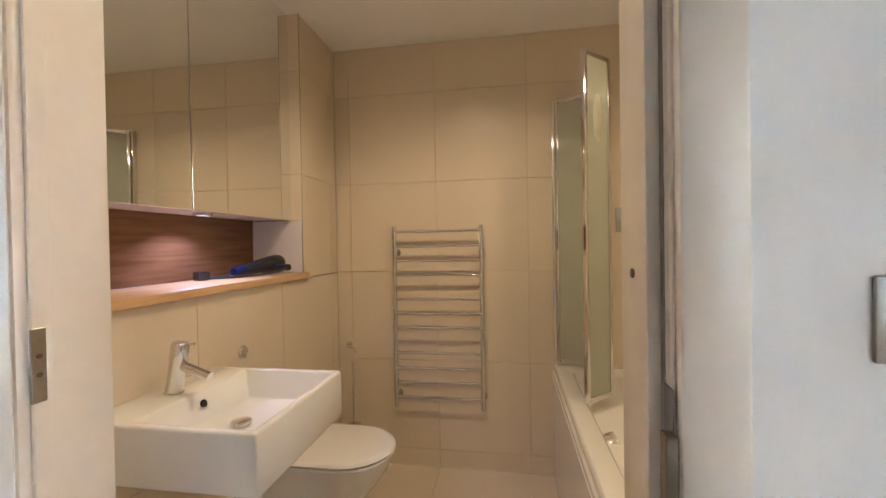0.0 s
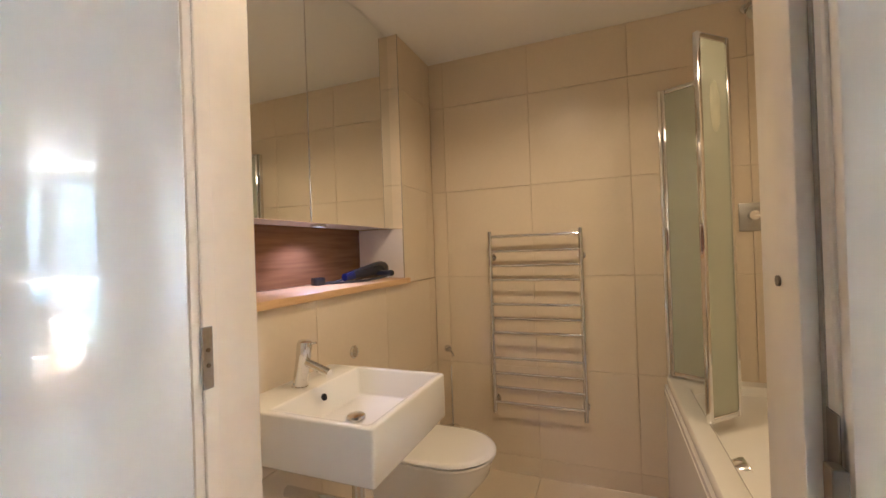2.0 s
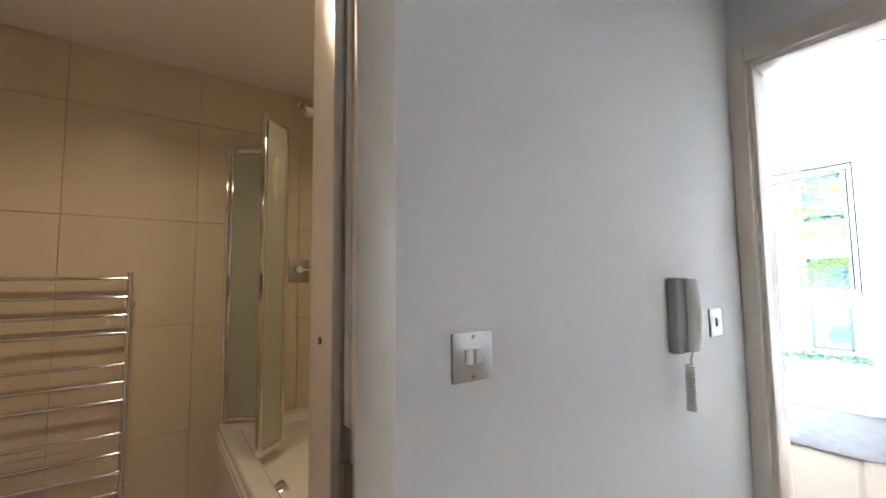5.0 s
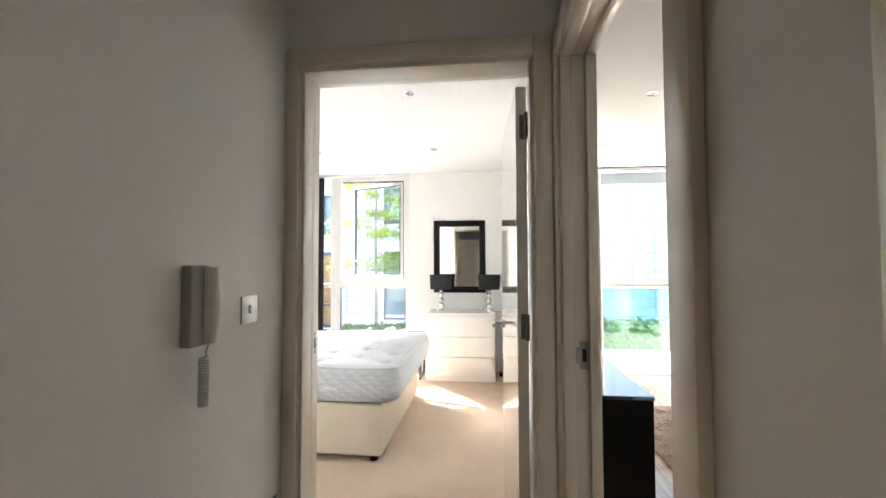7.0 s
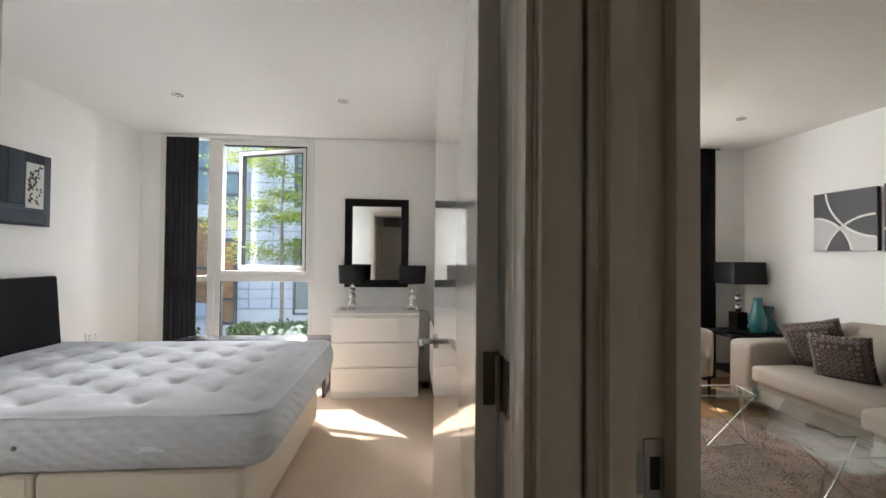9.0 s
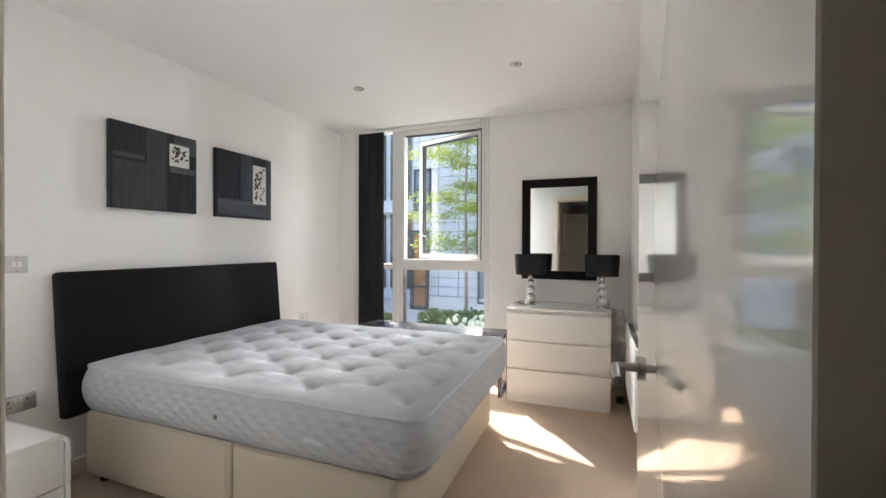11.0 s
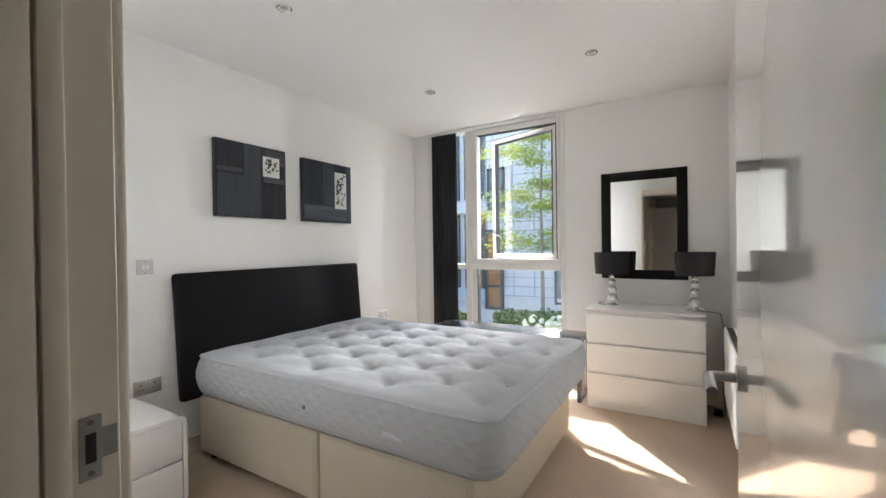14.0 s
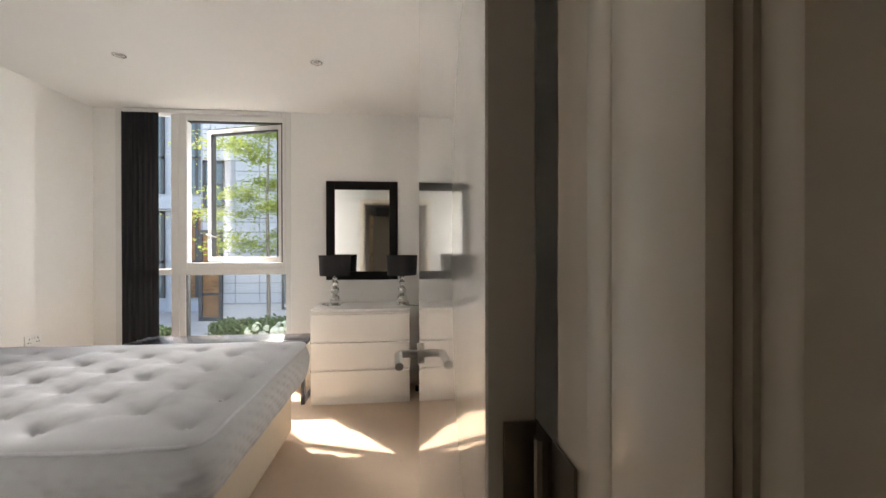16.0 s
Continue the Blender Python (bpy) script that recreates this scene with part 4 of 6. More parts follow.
part("body", rounded_tube(bmesh.new(), NW_, Z0, Z1, R, -ND, ND - 0.07, 0.018), WHITELAC, ns)
part("back_panel", boxes((-NW_ + 0.018, NW_ - 0.018, ND - 0.08, ND - 0.072, Z0 + 0.018, Z1 - 0.018)), WHITELAC, ns)
for z0, z1 in ((Z0 + 0.020, 0.278), (0.284, Z1 - 0.020)):
    d = part("drawer_front", boxes((-NW_ + 0.021, NW_ - 0.021, -ND + 0.004, -ND + 0.022, z0, z1), bevel=0.004, seg=2), WHITELAC, ns)
    part("pull", rod(bmesh.new(), (-NW_ + 0.05, -ND + 0.004, (z0 + z1) / 2 - 0.02), (-NW_ + 0.05, -ND - 0.008, (z0 + z1) / 2 - 0.02), 0.007, 12), CHROME, d)
for x in (-0.16, 0.16):
    for y in (-0.22, 0.15):
        bm = rod(bmesh.new(), (x - 0.012, y, 0.022), (x + 0.012, y, 0.022), 0.022, 16)
        rod(bm, (x, y, 0.03), (x, y, Z0 + 0.004), 0.006)
        part("castor", bm, GREYPLASTIC, ns)


# ---- switches and sockets ----
def plate(name, m, w, rockers, label, category, metal=True, holes=False):
    """A wall plate; local x across, z up, stands out to -y."""
    ob = thing(name, m, label, category)
    part("face_plate", boxes((-w / 2, w / 2, -0.006, 0, -0.043, 0.043), bevel=0.002), (SATIN if metal == "satin" else STEEL) if metal else WHITEPLASTIC, ob)
    for i in range(rockers):
        x = (i - (rockers - 1) / 2) * 0.022
        part("rocker", boxes((x - 0.008, x + 0.008, -0.010, -0.005, -0.013, 0.013), bevel=0.002), WHITEPLASTIC, ob)
    if holes:
        for x in (-0.036, 0.036):
            for r in ((x - 0.003, x + 0.003, 0.010, 0.020), (x - 0.013, x - 0.005, -0.014, -0.010), (x + 0.005, x + 0.013, -0.014, -0.010)):
                part("socket_hole", boxes((r[0], r[1], -0.0066, -0.0058, r[2], r[3])), BLACKPLASTIC, ob)
            part("rocker", boxes((x * 0.28 - 0.005, x * 0.28 + 0.005, -0.009, -0.005, 0.012, 0.030), bevel=0.001), WHITEPLASTIC, ob)
    for z in (-0.035, 0.035):
        if rockers == 2:
            part("screw", rod(bmesh.new(), (0, -0.0072, z), (0, -0.0055, z), 0.0035, 10), DARKSTEEL, ob)
    return ob


plate("light_switch", pose(2.873, YL, 1.196), 0.088, 2, "satin nickel double light switch above the bedside cabinet", "light switch", "satin")
plate("wall_socket", pose(2.875, YL, 0.498), 0.146, 0, "satin nickel double socket low on the bedroom wall", "socket", "satin", True)
plate("wall_socket", pose(2.715, YL, 0.486), 0.146, 0, "satin nickel double socket behind the bedside cabinet", "socket", "satin", True)
plate("wall_socket", pose(5.02, YL, 0.60), 0.146, 0, "white double socket beside the headboard", "socket", False, True)
plate("light_switch", pose(0.598, YN, 1.208), 0.090, 2, "brushed steel double light switch on the hall wall", "light switch")
plate("light_switch", pose(1.585, YN, 1.203), 0.086, 1, "brushed steel single light switch beside the intercom", "light switch")
plate("wall_socket", pose(1.70, YN, 0.485), 0.146, 0, "brushed steel double socket low on the hall wall", "socket", True, True)

# intercom handset
ic = thing("intercom_handset", pose(1.342, YN, 1.24), "white entry phone with handset and coiled cord on the wall", "intercom")
part("back_plate", boxes((-0.050, 0.020, -0.030, 0, -0.103, 0.103), bevel=0.006, seg=3), GREYPLASTIC, ic, "shaded grey back plate")
bm = bmesh.new()
prof = [(-0.100, 0.012), (-0.096, 0.020), (-0.05, 0.026), (0.0, 0.030), (0.05, 0.027), (0.096, 0.020), (0.100, 0.012)]
rows = []
for z, d in prof:
    rows.append([bm.verts.new((0.024 * math.cos(a) + 0.018, -0.032 - d * math.sin(a), z)) for a in (math.pi * k / 8 for k in range(9))])
for a, b in zip(rows, rows[1:]):
    for k in range(8):
        bm.faces.new((a[k], a[k + 1], b[k + 1], b[k]))
    bm.faces.new((a[8], a[0], b[0], b[8]))
bm.faces.new(rows[0]), bm.faces.new(rows[-1][::-1])
part("handset", bm, WHITEPLASTIC, ic, "white curved handset", smooth=50)
bm = bmesh.new()
pts = [(0.0 + 0.011 * math.cos(k * 0.9), -0.030 + 0.011 * math.sin(k * 0.9), -0.135 - 0.00098 * k) for k in range(126)]
part("coiled_cord", tube(bm, [(0.012, -0.035, -0.10), (0.004, -0.032, -0.12)] + pts + [(0.010, -0.028, -0.20), (0.016, -0.020, -0.17), (0.018, -0.012, -0.14)], 0.003, 6), COIL, ic, smooth=60)

# ---- bathroom ----
# cream tiles, each a piece of its wall
def tile_mesh(name, w, h, mat=TILE):
    return mesh_of(name, boxes((-w / 2, w / 2, -0.004, 0.004, -h / 2, h / 2), bevel=0.001, seg=1), mat)


TILE_MESHES = {}


def lay(parent, name, m, w, h, mat=TILE):
    key = (round(w, 3), round(h, 3), mat.name)
    if key not in TILE_MESHES:
        TILE_MESHES[key] = tile_mesh(name, w, h, mat)
    ob = new(name, TILE_MESHES[key])
    ob.parent = parent
    ob.matrix_world = m
    return ob


def spans(start, lines, end):
    cuts = [start] + sorted(c for c in lines if start + 0.01 < c < end - 0.01) + [end]
    return list(zip(cuts, cuts[1:]))


ROWS = [0.105 + T * k for k in range(6)]
V1 = -0.214
XL = [V1 + T * k for k in range(-3, 5)]
byname = bpy.data.objects
back, west, east, bfloor = byname["wall_bath_back"], byname["wall_bath_west"], byname["wall_bath_east"], byname["floor_bathroom"]
for x0, x1 in spans(XBL, XL, XBR):
    for z0, z1 in spans(0.0, ROWS, Z_BATH):
        w, h = x1 - x0 - G, z1 - z0 - G
        lay(back, "tile", pose((x0 + x1) / 2, YB + 0.004, (z0 + z1) / 2), w, h)
YLINES = [YB - 0.09 - T * k for k in range(0, 6)]
for y0, y1 in spans(YN + 0.125, YLINES, YB):
    for z0, z1 in spans(0.0, ROWS, Z_BATH):
        if z0 < 1.12:
            lay(west, "tile", pose(XBL - 0.004, (y0 + y1) / 2, (z0 + min(z1, 1.13)) / 2, 0, 0, 90), y1 - y0 - G, min(z1, 1.13) - z0 - G)
        elif y1 > 2.13:
            ya = max(y0, 2.118)
            lay(west, "tile", pose(XBL - 0.004, (ya + y1) / 2, (z0 + z1) / 2, 0, 0, 90), y1 - ya - G, z1 - z0 - G)
        lay(east, "tile", pose(XBR + 0.004, (y0 + y1) / 2, (z0 + z1) / 2, 0, 0, 90), y1 - y0 - G, z1 - z0 - G)
for z0, z1 in spans(1.42, ROWS, Z_BATH):
    lay(west, "tile", pose(-0.864, 2.118, (z0 + z1) / 2), 0.088 - G, z1 - z0 - G)
for x0, x1 in spans(-1.05, XL, XBR):
    for y0, y1 in spans(YN + 0.075, [YB - 0.34 - T * k for k in range(5)], YB):
        lay(bfloor, "tile", pose((x0 + x1) / 2, (y0 + y1) / 2, -0.004, 90), x1 - x0 - G, y1 - y0 - G, FLOORTILE)

structure("trim_niche", boxes((-0.824, -0.8185, 2.115, 2.1185, 1.16, Z_BATH)), EDGEWHITE, "thin metal edge trim of the tiled niche", "trim")

# niche with shelf, panels and mirrored cabinet
sh = thing("niche_shelf", IDENT, "beech veneered shelf in the tiled niche", "shelf")
part("board", boxes((-1.085, -0.800, YN + 0.13, 2.112, 1.132, 1.160), bevel=0.003), SHELFWOOD, sh)
part("shelf_end", boxes((-0.8215, -0.800, 2.1125, 2.150, 1.132, 1.160), bevel=0.003), SHELFWOOD, sh)
part("back_board", boxes((-1.10, -1.088, YN + 0.13, 2.112, 1.162, 1.44)), BEECH, sh, "brown beech back board")
part("side_panel", boxes((-1.086, -0.823, 2.108, 2.1175, 1.162, 1.418)), PALEBOARD, sh, "pale laminate side panel")
mc = thing("mirror_cabinet", IDENT, "wall cabinet with two mirrored doors above the basin", "mirror cabinet")
part("body", boxes((-1.085, -0.896, YN + 0.13, 2.106, 1.424, Z_BATH - 0.004), bevel=0.001, seg=1), PALEBOARD, mc)
for y0, y1 in ((0.806, 1.459), (1.4645, 2.110)):
    d = part("door", boxes((-0.894, -0.880, y0, y1, 1.421, Z_BATH - 0.008)), PALEBOARD, mc)
    part("mirror_glass", boxes((-0.8795, -0.874, y0, y1, 1.421, Z_BATH - 0.008), bevel=0.0008, seg=1), MIRROR, d)
# black strip added behind the door gap in place of its deep shade
part("gap_shade", boxes((-0.8958, -0.8925, 1.457, 1.466, 1.424, Z_BATH - 0.01)), BLACKPLASTIC, mc, "black strip drawing the shade in the gap between the doors")
ul = thing("cabinet_light", pose(-0.95, 1.60, 1.4235), "small round lit spot under the mirror cabinet", "light")
part("ring", lathe(bmesh.new(), [(0.034, 0.0), (0.034, -0.008), (0.026, -0.010), (0.026, 0.0)], 24), CHROME, ul)
COOL = bpy.data.materials.new("lit_cool_lamp")
COOL.use_nodes = True
cb = COOL.node_tree.nodes["Principled BSDF"]
cb.inputs["Emission Color"].default_value, cb.inputs["Emission Strength"].default_value = (0.7, 0.72, 1.0, 1), 0.06
part("lamp", lathe(bmesh.new(), [(0.025, -0.003), (0.002, -0.005)], 20), COOL, ul)

# hair dryer lying on the shelf
hd = thing("hair_dryer", pose(-0.93, 1.93, 1.161, 0, 0, 78), "black and blue hair dryer lying on the shelf", "hair dryer")
part("barrel", lathe(bmesh.new(), [(0.022, -0.10), (0.026, -0.08), (0.033, 0.0), (0.040, 0.06), (0.041, 0.10), (0.036, 0.118), (0.030, 0.12)], 22), BLACKPLASTIC, hd).matrix_local = pose(0, 0, 0.042, 0, 84)
part("nozzle", lathe(bmesh.new(), [(0.018, -0.15), (0.024, -0.10), (0.022, -0.10), (0.016, -0.15)], 18), BLUEPLASTIC, hd, "glossy dark blue nozzle").matrix_local = pose(0, 0, 0.042, 0, 84)
part("grille", lathe(bmesh.new(), [(0.034, 0.119), (0.034, 0.125), (0.01, 0.128)], 20), CHROME, hd).matrix_local = pose(0, 0, 0.042, 0, 84)
part("handle", boxes((0.03, 0.06, -0.13, 0.0, 0.02, 0.05), bevel=0.012, seg=3), BLACKPLASTIC, hd)
part("power_cable", tube(bmesh.new(), [(0.045, -0.12, 0.03), (0.0, -0.11, 0.02), (-0.06, -0.06, 0.008), (-0.14, -0.03, 0.006), (-0.22, 0.0, 0.006), (-0.26, 0.03, 0.006), (-0.24, 0.06, 0.006), (-0.16, 0.05, 0.006), (-0.12, 0.01, 0.02)], 0.005, 8), CABLE, hd)
part("plug", boxes((-0.30, -0.25, 0.01, 0.05, 0.0, 0.035), bevel=0.005), BLACKPLASTIC, hd)

# square basin
ba = thing("wash_basin", IDENT, "square white porcelain basin hung on the tiled wall", "basin")
BX0, BX1, BY0, BY1, BZ0, BZ1 = XBL, -0.352, 1.018, 1.478, 0.735, 0.882


def basin_shell(bm, x0, x1, y0, y1, z0, z1, wall, ledge, depth):
    """Slab with a sunk rectangular bowl."""
    r = 0.012
    out = [(x0, y0), (x1, y0), (x1, y1), (x0, y1)]
    ix0, ix1, iy0, iy1 = x0 + ledge, x1 - wall, y0 + wall, y1 - wall
    fx0, fx1, fy0, fy1 = ix0 + 0.03, ix1 - 0.03, iy0 + 0.03, iy1 - 0.03
    lev = [(out, z0), (out, z1), ([(ix0, iy0), (ix1, iy0), (ix1, iy1), (ix0, iy1)], z1), ([(fx0, fy0), (fx1, fy0), (fx1, fy1), (fx0, fy1)], z1 - depth)]
    vs = [[bm.verts.new((x, y, z)) for x, y in p] for p, z in lev]
    bm.faces.new(vs[0][::-1])
    for a, b in zip(vs, vs[1:]):
        for k in range(4):
            bm.faces.new((a[k], a[(k + 1) % 4], b[(k + 1) % 4], b[k]))
    bm.faces.new(vs[-1])
    bmesh.ops.bevel(bm, geom=bm.edges[:], offset=0.007, segments=3, affect="EDGES", profile=0.5)
    return bm


part("bowl", basin_shell(bmesh.new(), BX0, BX1, BY0, BY1, BZ0, BZ1, 0.022, 0.135, 0.085), PORCELAIN, ba)
part("overflow", lathe(bmesh.new(), [(0.011, 0.0), (0.011, 0.004), (0.007, 0.005)], 18), BLACKPLASTIC, ba).matrix_local = pose(-0.670, 1.245, 0.847, 0, 70)
part("drain_cap", lathe(bmesh.new(), [(0.026, 0.0), (0.029, 0.006), (0.026, 0.012), (0.004, 0.015)], 26, (-0.545, 1.235)), CHROME, ba).location.z = 0.799
part("waste_pipe", rod(rod(bmesh.new(), (-0.545, 1.235, 0.735), (-0.545, 1.235, 0.52), 0.020, 16), (-0.545, 1.235, 0.53), (XBL, 1.235, 0.53), 0.018, 16), CHROME, ba)
part("bracket_rail", rod(rod(rod(bmesh.new(), (-0.42, 1.06, 0.725), (-0.42, 1.44, 0.725), 0.008), (-0.42, 1.06, 0.725), (XBL, 1.06, 0.725), 0.008), (-0.42, 1.44, 0.725), (XBL, 1.44, 0.725), 0.008), CHROME, ba)
tp = thing("basin_tap", pose(-0.745, 1.225, BZ1), "chrome single-lever mixer tap on the basin", "tap")
bm = lathe(bmesh.new(), [(0.026, 0.0), (0.026, 0.004), (0.023, 0.006), (0.022, 0.095), (0.0235, 0.098), (0.0235, 0.138), (0.020, 0.146), (0.002, 0.148)], 28)
part("body", bm, CHROME, tp).matrix_local = pose(0, 0, 0, 0, 10)
part("spout", rod(bmesh.new(), (0.01, 0, 0.085), (0.115, 0.0, 0.050), 0.0135, 18, 0.0125), CHROME, tp)
part("lever", rod(bmesh.new(), (0.02, 0.0, 0.132), (0.060, 0.012, 0.138), 0.0035, 10), CHROME, tp)

# toilet
wc = thing("toilet", pose(XBL, 1.885, 0), "white back-to-wall toilet with its lid closed", "toilet")


def d_outline(w, ln, x0=0.0, n=18):
    pts = [(x0, -w)] + [(x0 + (ln - x0) - w * 1.05 + 1.05 * w * math.cos(a), w * math.sin(a)) for a in (math.pi * (-0.5 + k / n) for k in range(n + 1))] + [(x0, w)]
    return pts


def loft(bm, levels):
    vs = [[bm.verts.new((x, y, z)) for x, y in p] for p, z in levels]
    n = len(vs[0])
    bm.faces.new(vs[0][::-1])
    for a, b in zip(vs, vs[1:]):
        for k in range(n):
            bm.faces.new((a[k], a[(k + 1) % n], b[(k + 1) % n], b[k]))
    bm.faces.new(vs[-1])
    return bm


part("pan", loft(bmesh.new(), [(d_outline(0.115, 0.34), 0.0), (d_outline(0.115, 0.34), 0.10), (d_outline(0.135, 0.40), 0.22), (d_outline(0.17, 0.49), 0.33), (d_outline(0.178, 0.51), 0.395)]), PORCELAIN, wc, smooth=50)
part("seat", loft(bmesh.new(), [(d_outline(0.184, 0.515, 0.06), 0.398), (d_outline(0.186, 0.520, 0.06), 0.408), (d_outline(0.184, 0.516, 0.06), 0.414)]), PORCELAIN, wc)
part("lid", loft(bmesh.new(), [(d_outline(0.182, 0.515, 0.055), 0.417), (d_outline(0.187, 0.523, 0.055), 0.424), (d_outline(0.182, 0.515, 0.055), 0.434), (d_outline(0.165, 0.49, 0.07), 0.438)]), PORCELAIN, wc, smooth=50)
for y in (-0.08, 0.08):
    part("hinge", rod(bmesh.new(), (0.045, y - 0.02, 0.422), (0.045, y + 0.02, 0.422), 0.011, 12), CHROME, wc)
one("flush_button", lathe(bmesh.new(), [(0.026, 0.0), (0.027, 0.006), (0.022, 0.010), (0.020, 0.008), (0.004, 0.009)], 26), CHROME, pose(XBL, 1.632, 0.888, 0, 90), "round chrome flush button on the tiled wall", "flush button")
tr = thing("toilet_roll_holder", pose(-0.75, YB, 0.70), "thin chrome toilet roll holder on the back wall", "holder")
part("rose", lathe(bmesh.new(), [(0.020, 0.0), (0.020, 0.008), (0.006, 0.01)], 18), CHROME, tr).matrix_local = ALONG_Y
part("arm", tube(bmesh.new(), [(0, 0, 0), (0, -0.05, 0), (0.01, -0.06, 0), (0.05, -0.065, -0.004), (0.06, -0.065, -0.03)], 0.004, 8), CHROME, tr)
tb = thing("toilet_brush", pose(-0.70, 2.44, 0), "slim chrome toilet brush beside the toilet", "toilet brush")
part("holder", lathe(bmesh.new(), [(0.040, 0.0), (0.042, 0.01), (0.042, 0.26), (0.038, 0.265), (0.01, 0.267)], 22), CHROME, tb)
part("handle", rod(bmesh.new(), (0, 0, 0.26), (0, 0, 0.62), 0.006), CHROME, tb)

# towel rail
tl = thing("towel_rail", pose(-0.202, YB - 0.062, 0), "chrome ladder towel rail fixed to the tiled wall", "towel rail")
for x in (-0.246, 0.246):
    part("post", rod(bmesh.new(), (x, 0, 0.367), (x, 0, 1.393), 0.0125, 18), CHROME, tl)
for z in (1.364, 1.281, 1.199, 1.119, 0.982, 0.902, 0.823, 0.679, 0.593, 0.514, 0.428):
    part("rung", rod(bmesh.new(), (-0.24, -0.004, z), (0.24, -0.004, z), 0.0085, 14), CHROME, tl)
for x in (-0.246, 0.246):
    for z in (1.245, 0.43):
        bm = rod(bmesh.new(), (x + 0.0, 0, z), (x + 0.0, 0.062, z), 0.009, 12)
        rod(bm, (x, 0.052, z), (x, 0.0615, z), 0.022, 20)
        part("bracket", bm, CHROME, tl)

# bath
bt = thing("bathtub", IDENT, "white acrylic bath with a plain side panel", "bath")
X0, X1, Y0, Y1, ZR = 0.430, XBR - 0.002, 0.86, YB - 0.002, 0.625


def rr(x0, x1, y0, y1, r, n=6):
    pts = []
    for cx, cy, a0 in ((x1 - r, y1 - r, 0), (x0 + r, y1 - r, 90), (x0 + r, y0 + r, 180), (x1 - r, y0 + r, 270)):
        for k in range(n + 1):
            a = radians(a0 + 90 * k / n)
            pts.append((cx + r * math.cos(a), cy + r * math.sin(a)))
    return pts


part("tub", loft(bmesh.new(), [(rr(X0 + 0.01, X1, Y0, Y1, 0.01), 0.585), (rr(X0, X1, Y0, Y1, 0.012), 0.592), (rr(X0, X1, Y0, Y1, 0.012), ZR - 0.006), (rr(X0 + 0.006, X1, Y0, Y1, 0.012), ZR),
                               (rr(X0 + 0.070, X1 - 0.05, Y0 + 0.06, Y1 - 0.075, 0.10), ZR), (rr(X0 + 0.082, X1 - 0.06, Y0 + 0.075, Y1 - 0.085, 0.10), ZR - 0.012), (rr(X0 + 0.12, X1 - 0.10, Y0 + 0.15, Y1 - 0.13, 0.12), 0.30), (rr(X0 + 0.16, X1 - 0.14, Y0 + 0.20, Y1 - 0.17, 0.10), 0.20)]), ACRYLIC, bt, smooth=45)
part("side_panel", boxes((X0 - 0.008, X0 + 0.006, Y0, Y1, 0.006, 0.583), bevel=0.002, seg=1), ACRYLIC, bt)
part("panel_trim", boxes((X0 - 0.012, X0 - 0.008, Y0, Y1, 0.530, 0.560), bevel=0.001, seg=1), ACRYLIC, bt)
ov = lathe(bmesh.new(), [(0.040, -0.02), (0.042, 0.030), (0.038, 0.042), (0.010, 0.047)], 26)
bmesh.ops.scale(ov, vec=(1, 1.25, 1), verts=ov.verts)
part("bath_overflow", ov, CHROME, bt, "chrome overflow control").matrix_local = pose(0.536, 1.74, 0.552, 0, 62)


# folding screen, three leaves
fs = thing("bath_screen", IDENT, "folding bath screen of obscured glass in chrome frames", "bath screen")


def screen_leaf(a, b, z0, z1):
    a, b = Vector((*a, 0)), Vector((*b, 0))
    ln = (b - a).length
    m = pose(a.x, a.y, 0, 0, 0, math.degrees(math.atan2(b.y - a.y, b.x - a.x)))
    fr = part("leaf_frame", boxes((0, 0.016, -0.010, 0.010, z0, z1), (ln - 0.016, ln, -0.010, 0.010, z0, z1), (0.016, ln - 0.016, -0.008, 0.008, z0, z0 + 0.022), (0.016, ln - 0.016, -0.008, 0.008, z1 - 0.022, z1), bevel=0.003, seg=2), CHROME, fs)
    fr.matrix_world = m
    gl = part("obscured_glass", boxes((0.016, ln - 0.016, -0.0025, 0.0025, z0 + 0.022, z1 - 0.022)), FROSTED, fr)
    return fr


screen_leaf((0.452, 2.500), (0.660, 2.370), 0.638, 2.052)
screen_leaf((0.668, 2.352), (0.502, 1.955), 0.638, 2.060)
lf = screen_leaf((0.497, 1.930), (0.622, 2.048), 0.632, 2.066)
part("wall_post", boxes((0.432, 0.450, YB - 0.03, YB - 0.001, 0.628, 2.055), bevel=0.003), CHROME, fs)
part("soap_stain", lathe(bmesh.new(), [(0.030, 0.0), (0.029, 0.0006), (0.005, 0.0008)], 24), SOAP, lf, "dull patch of dried soap").matrix_local = Matrix.Translation((0.090, -0.003, 1.80)) @ Matrix.Diagonal((1, 1, 3.2, 1)) @ ALONG_Y

# shower head and valve on the back wall
sv = thing("shower_valve", pose(0.818, YB, 1.405), "square steel shower valve with a lever on the back wall", "shower valve")
part("plate", boxes((-0.058, 0.058, -0.006, 0, -0.066, 0.066), bevel=0.002), STEEL, sv)
part("knob", rod(bmesh.new(), (-0.005, 0, 0.006), (-0.005, -0.045, 0.006), 0.021, 22), CHROME, sv)
part("lever", rod(bmesh.new(), (-0.005, -0.038, 0.006), (0.085, -0.045, 0.006), 0.007, 12), CHROME, sv)
hd2 = thing("wall_shower", pose(0.835, YB, 2.365), "small chrome shower head high on the back wall", "shower head")
part("arm", tube(bmesh.new(), [(-0.02, 0, 0.02), (-0.015, -0.04, 0.02), (0.0, -0.08, 0.0)], 0.011, 12), CHROME, hd2)
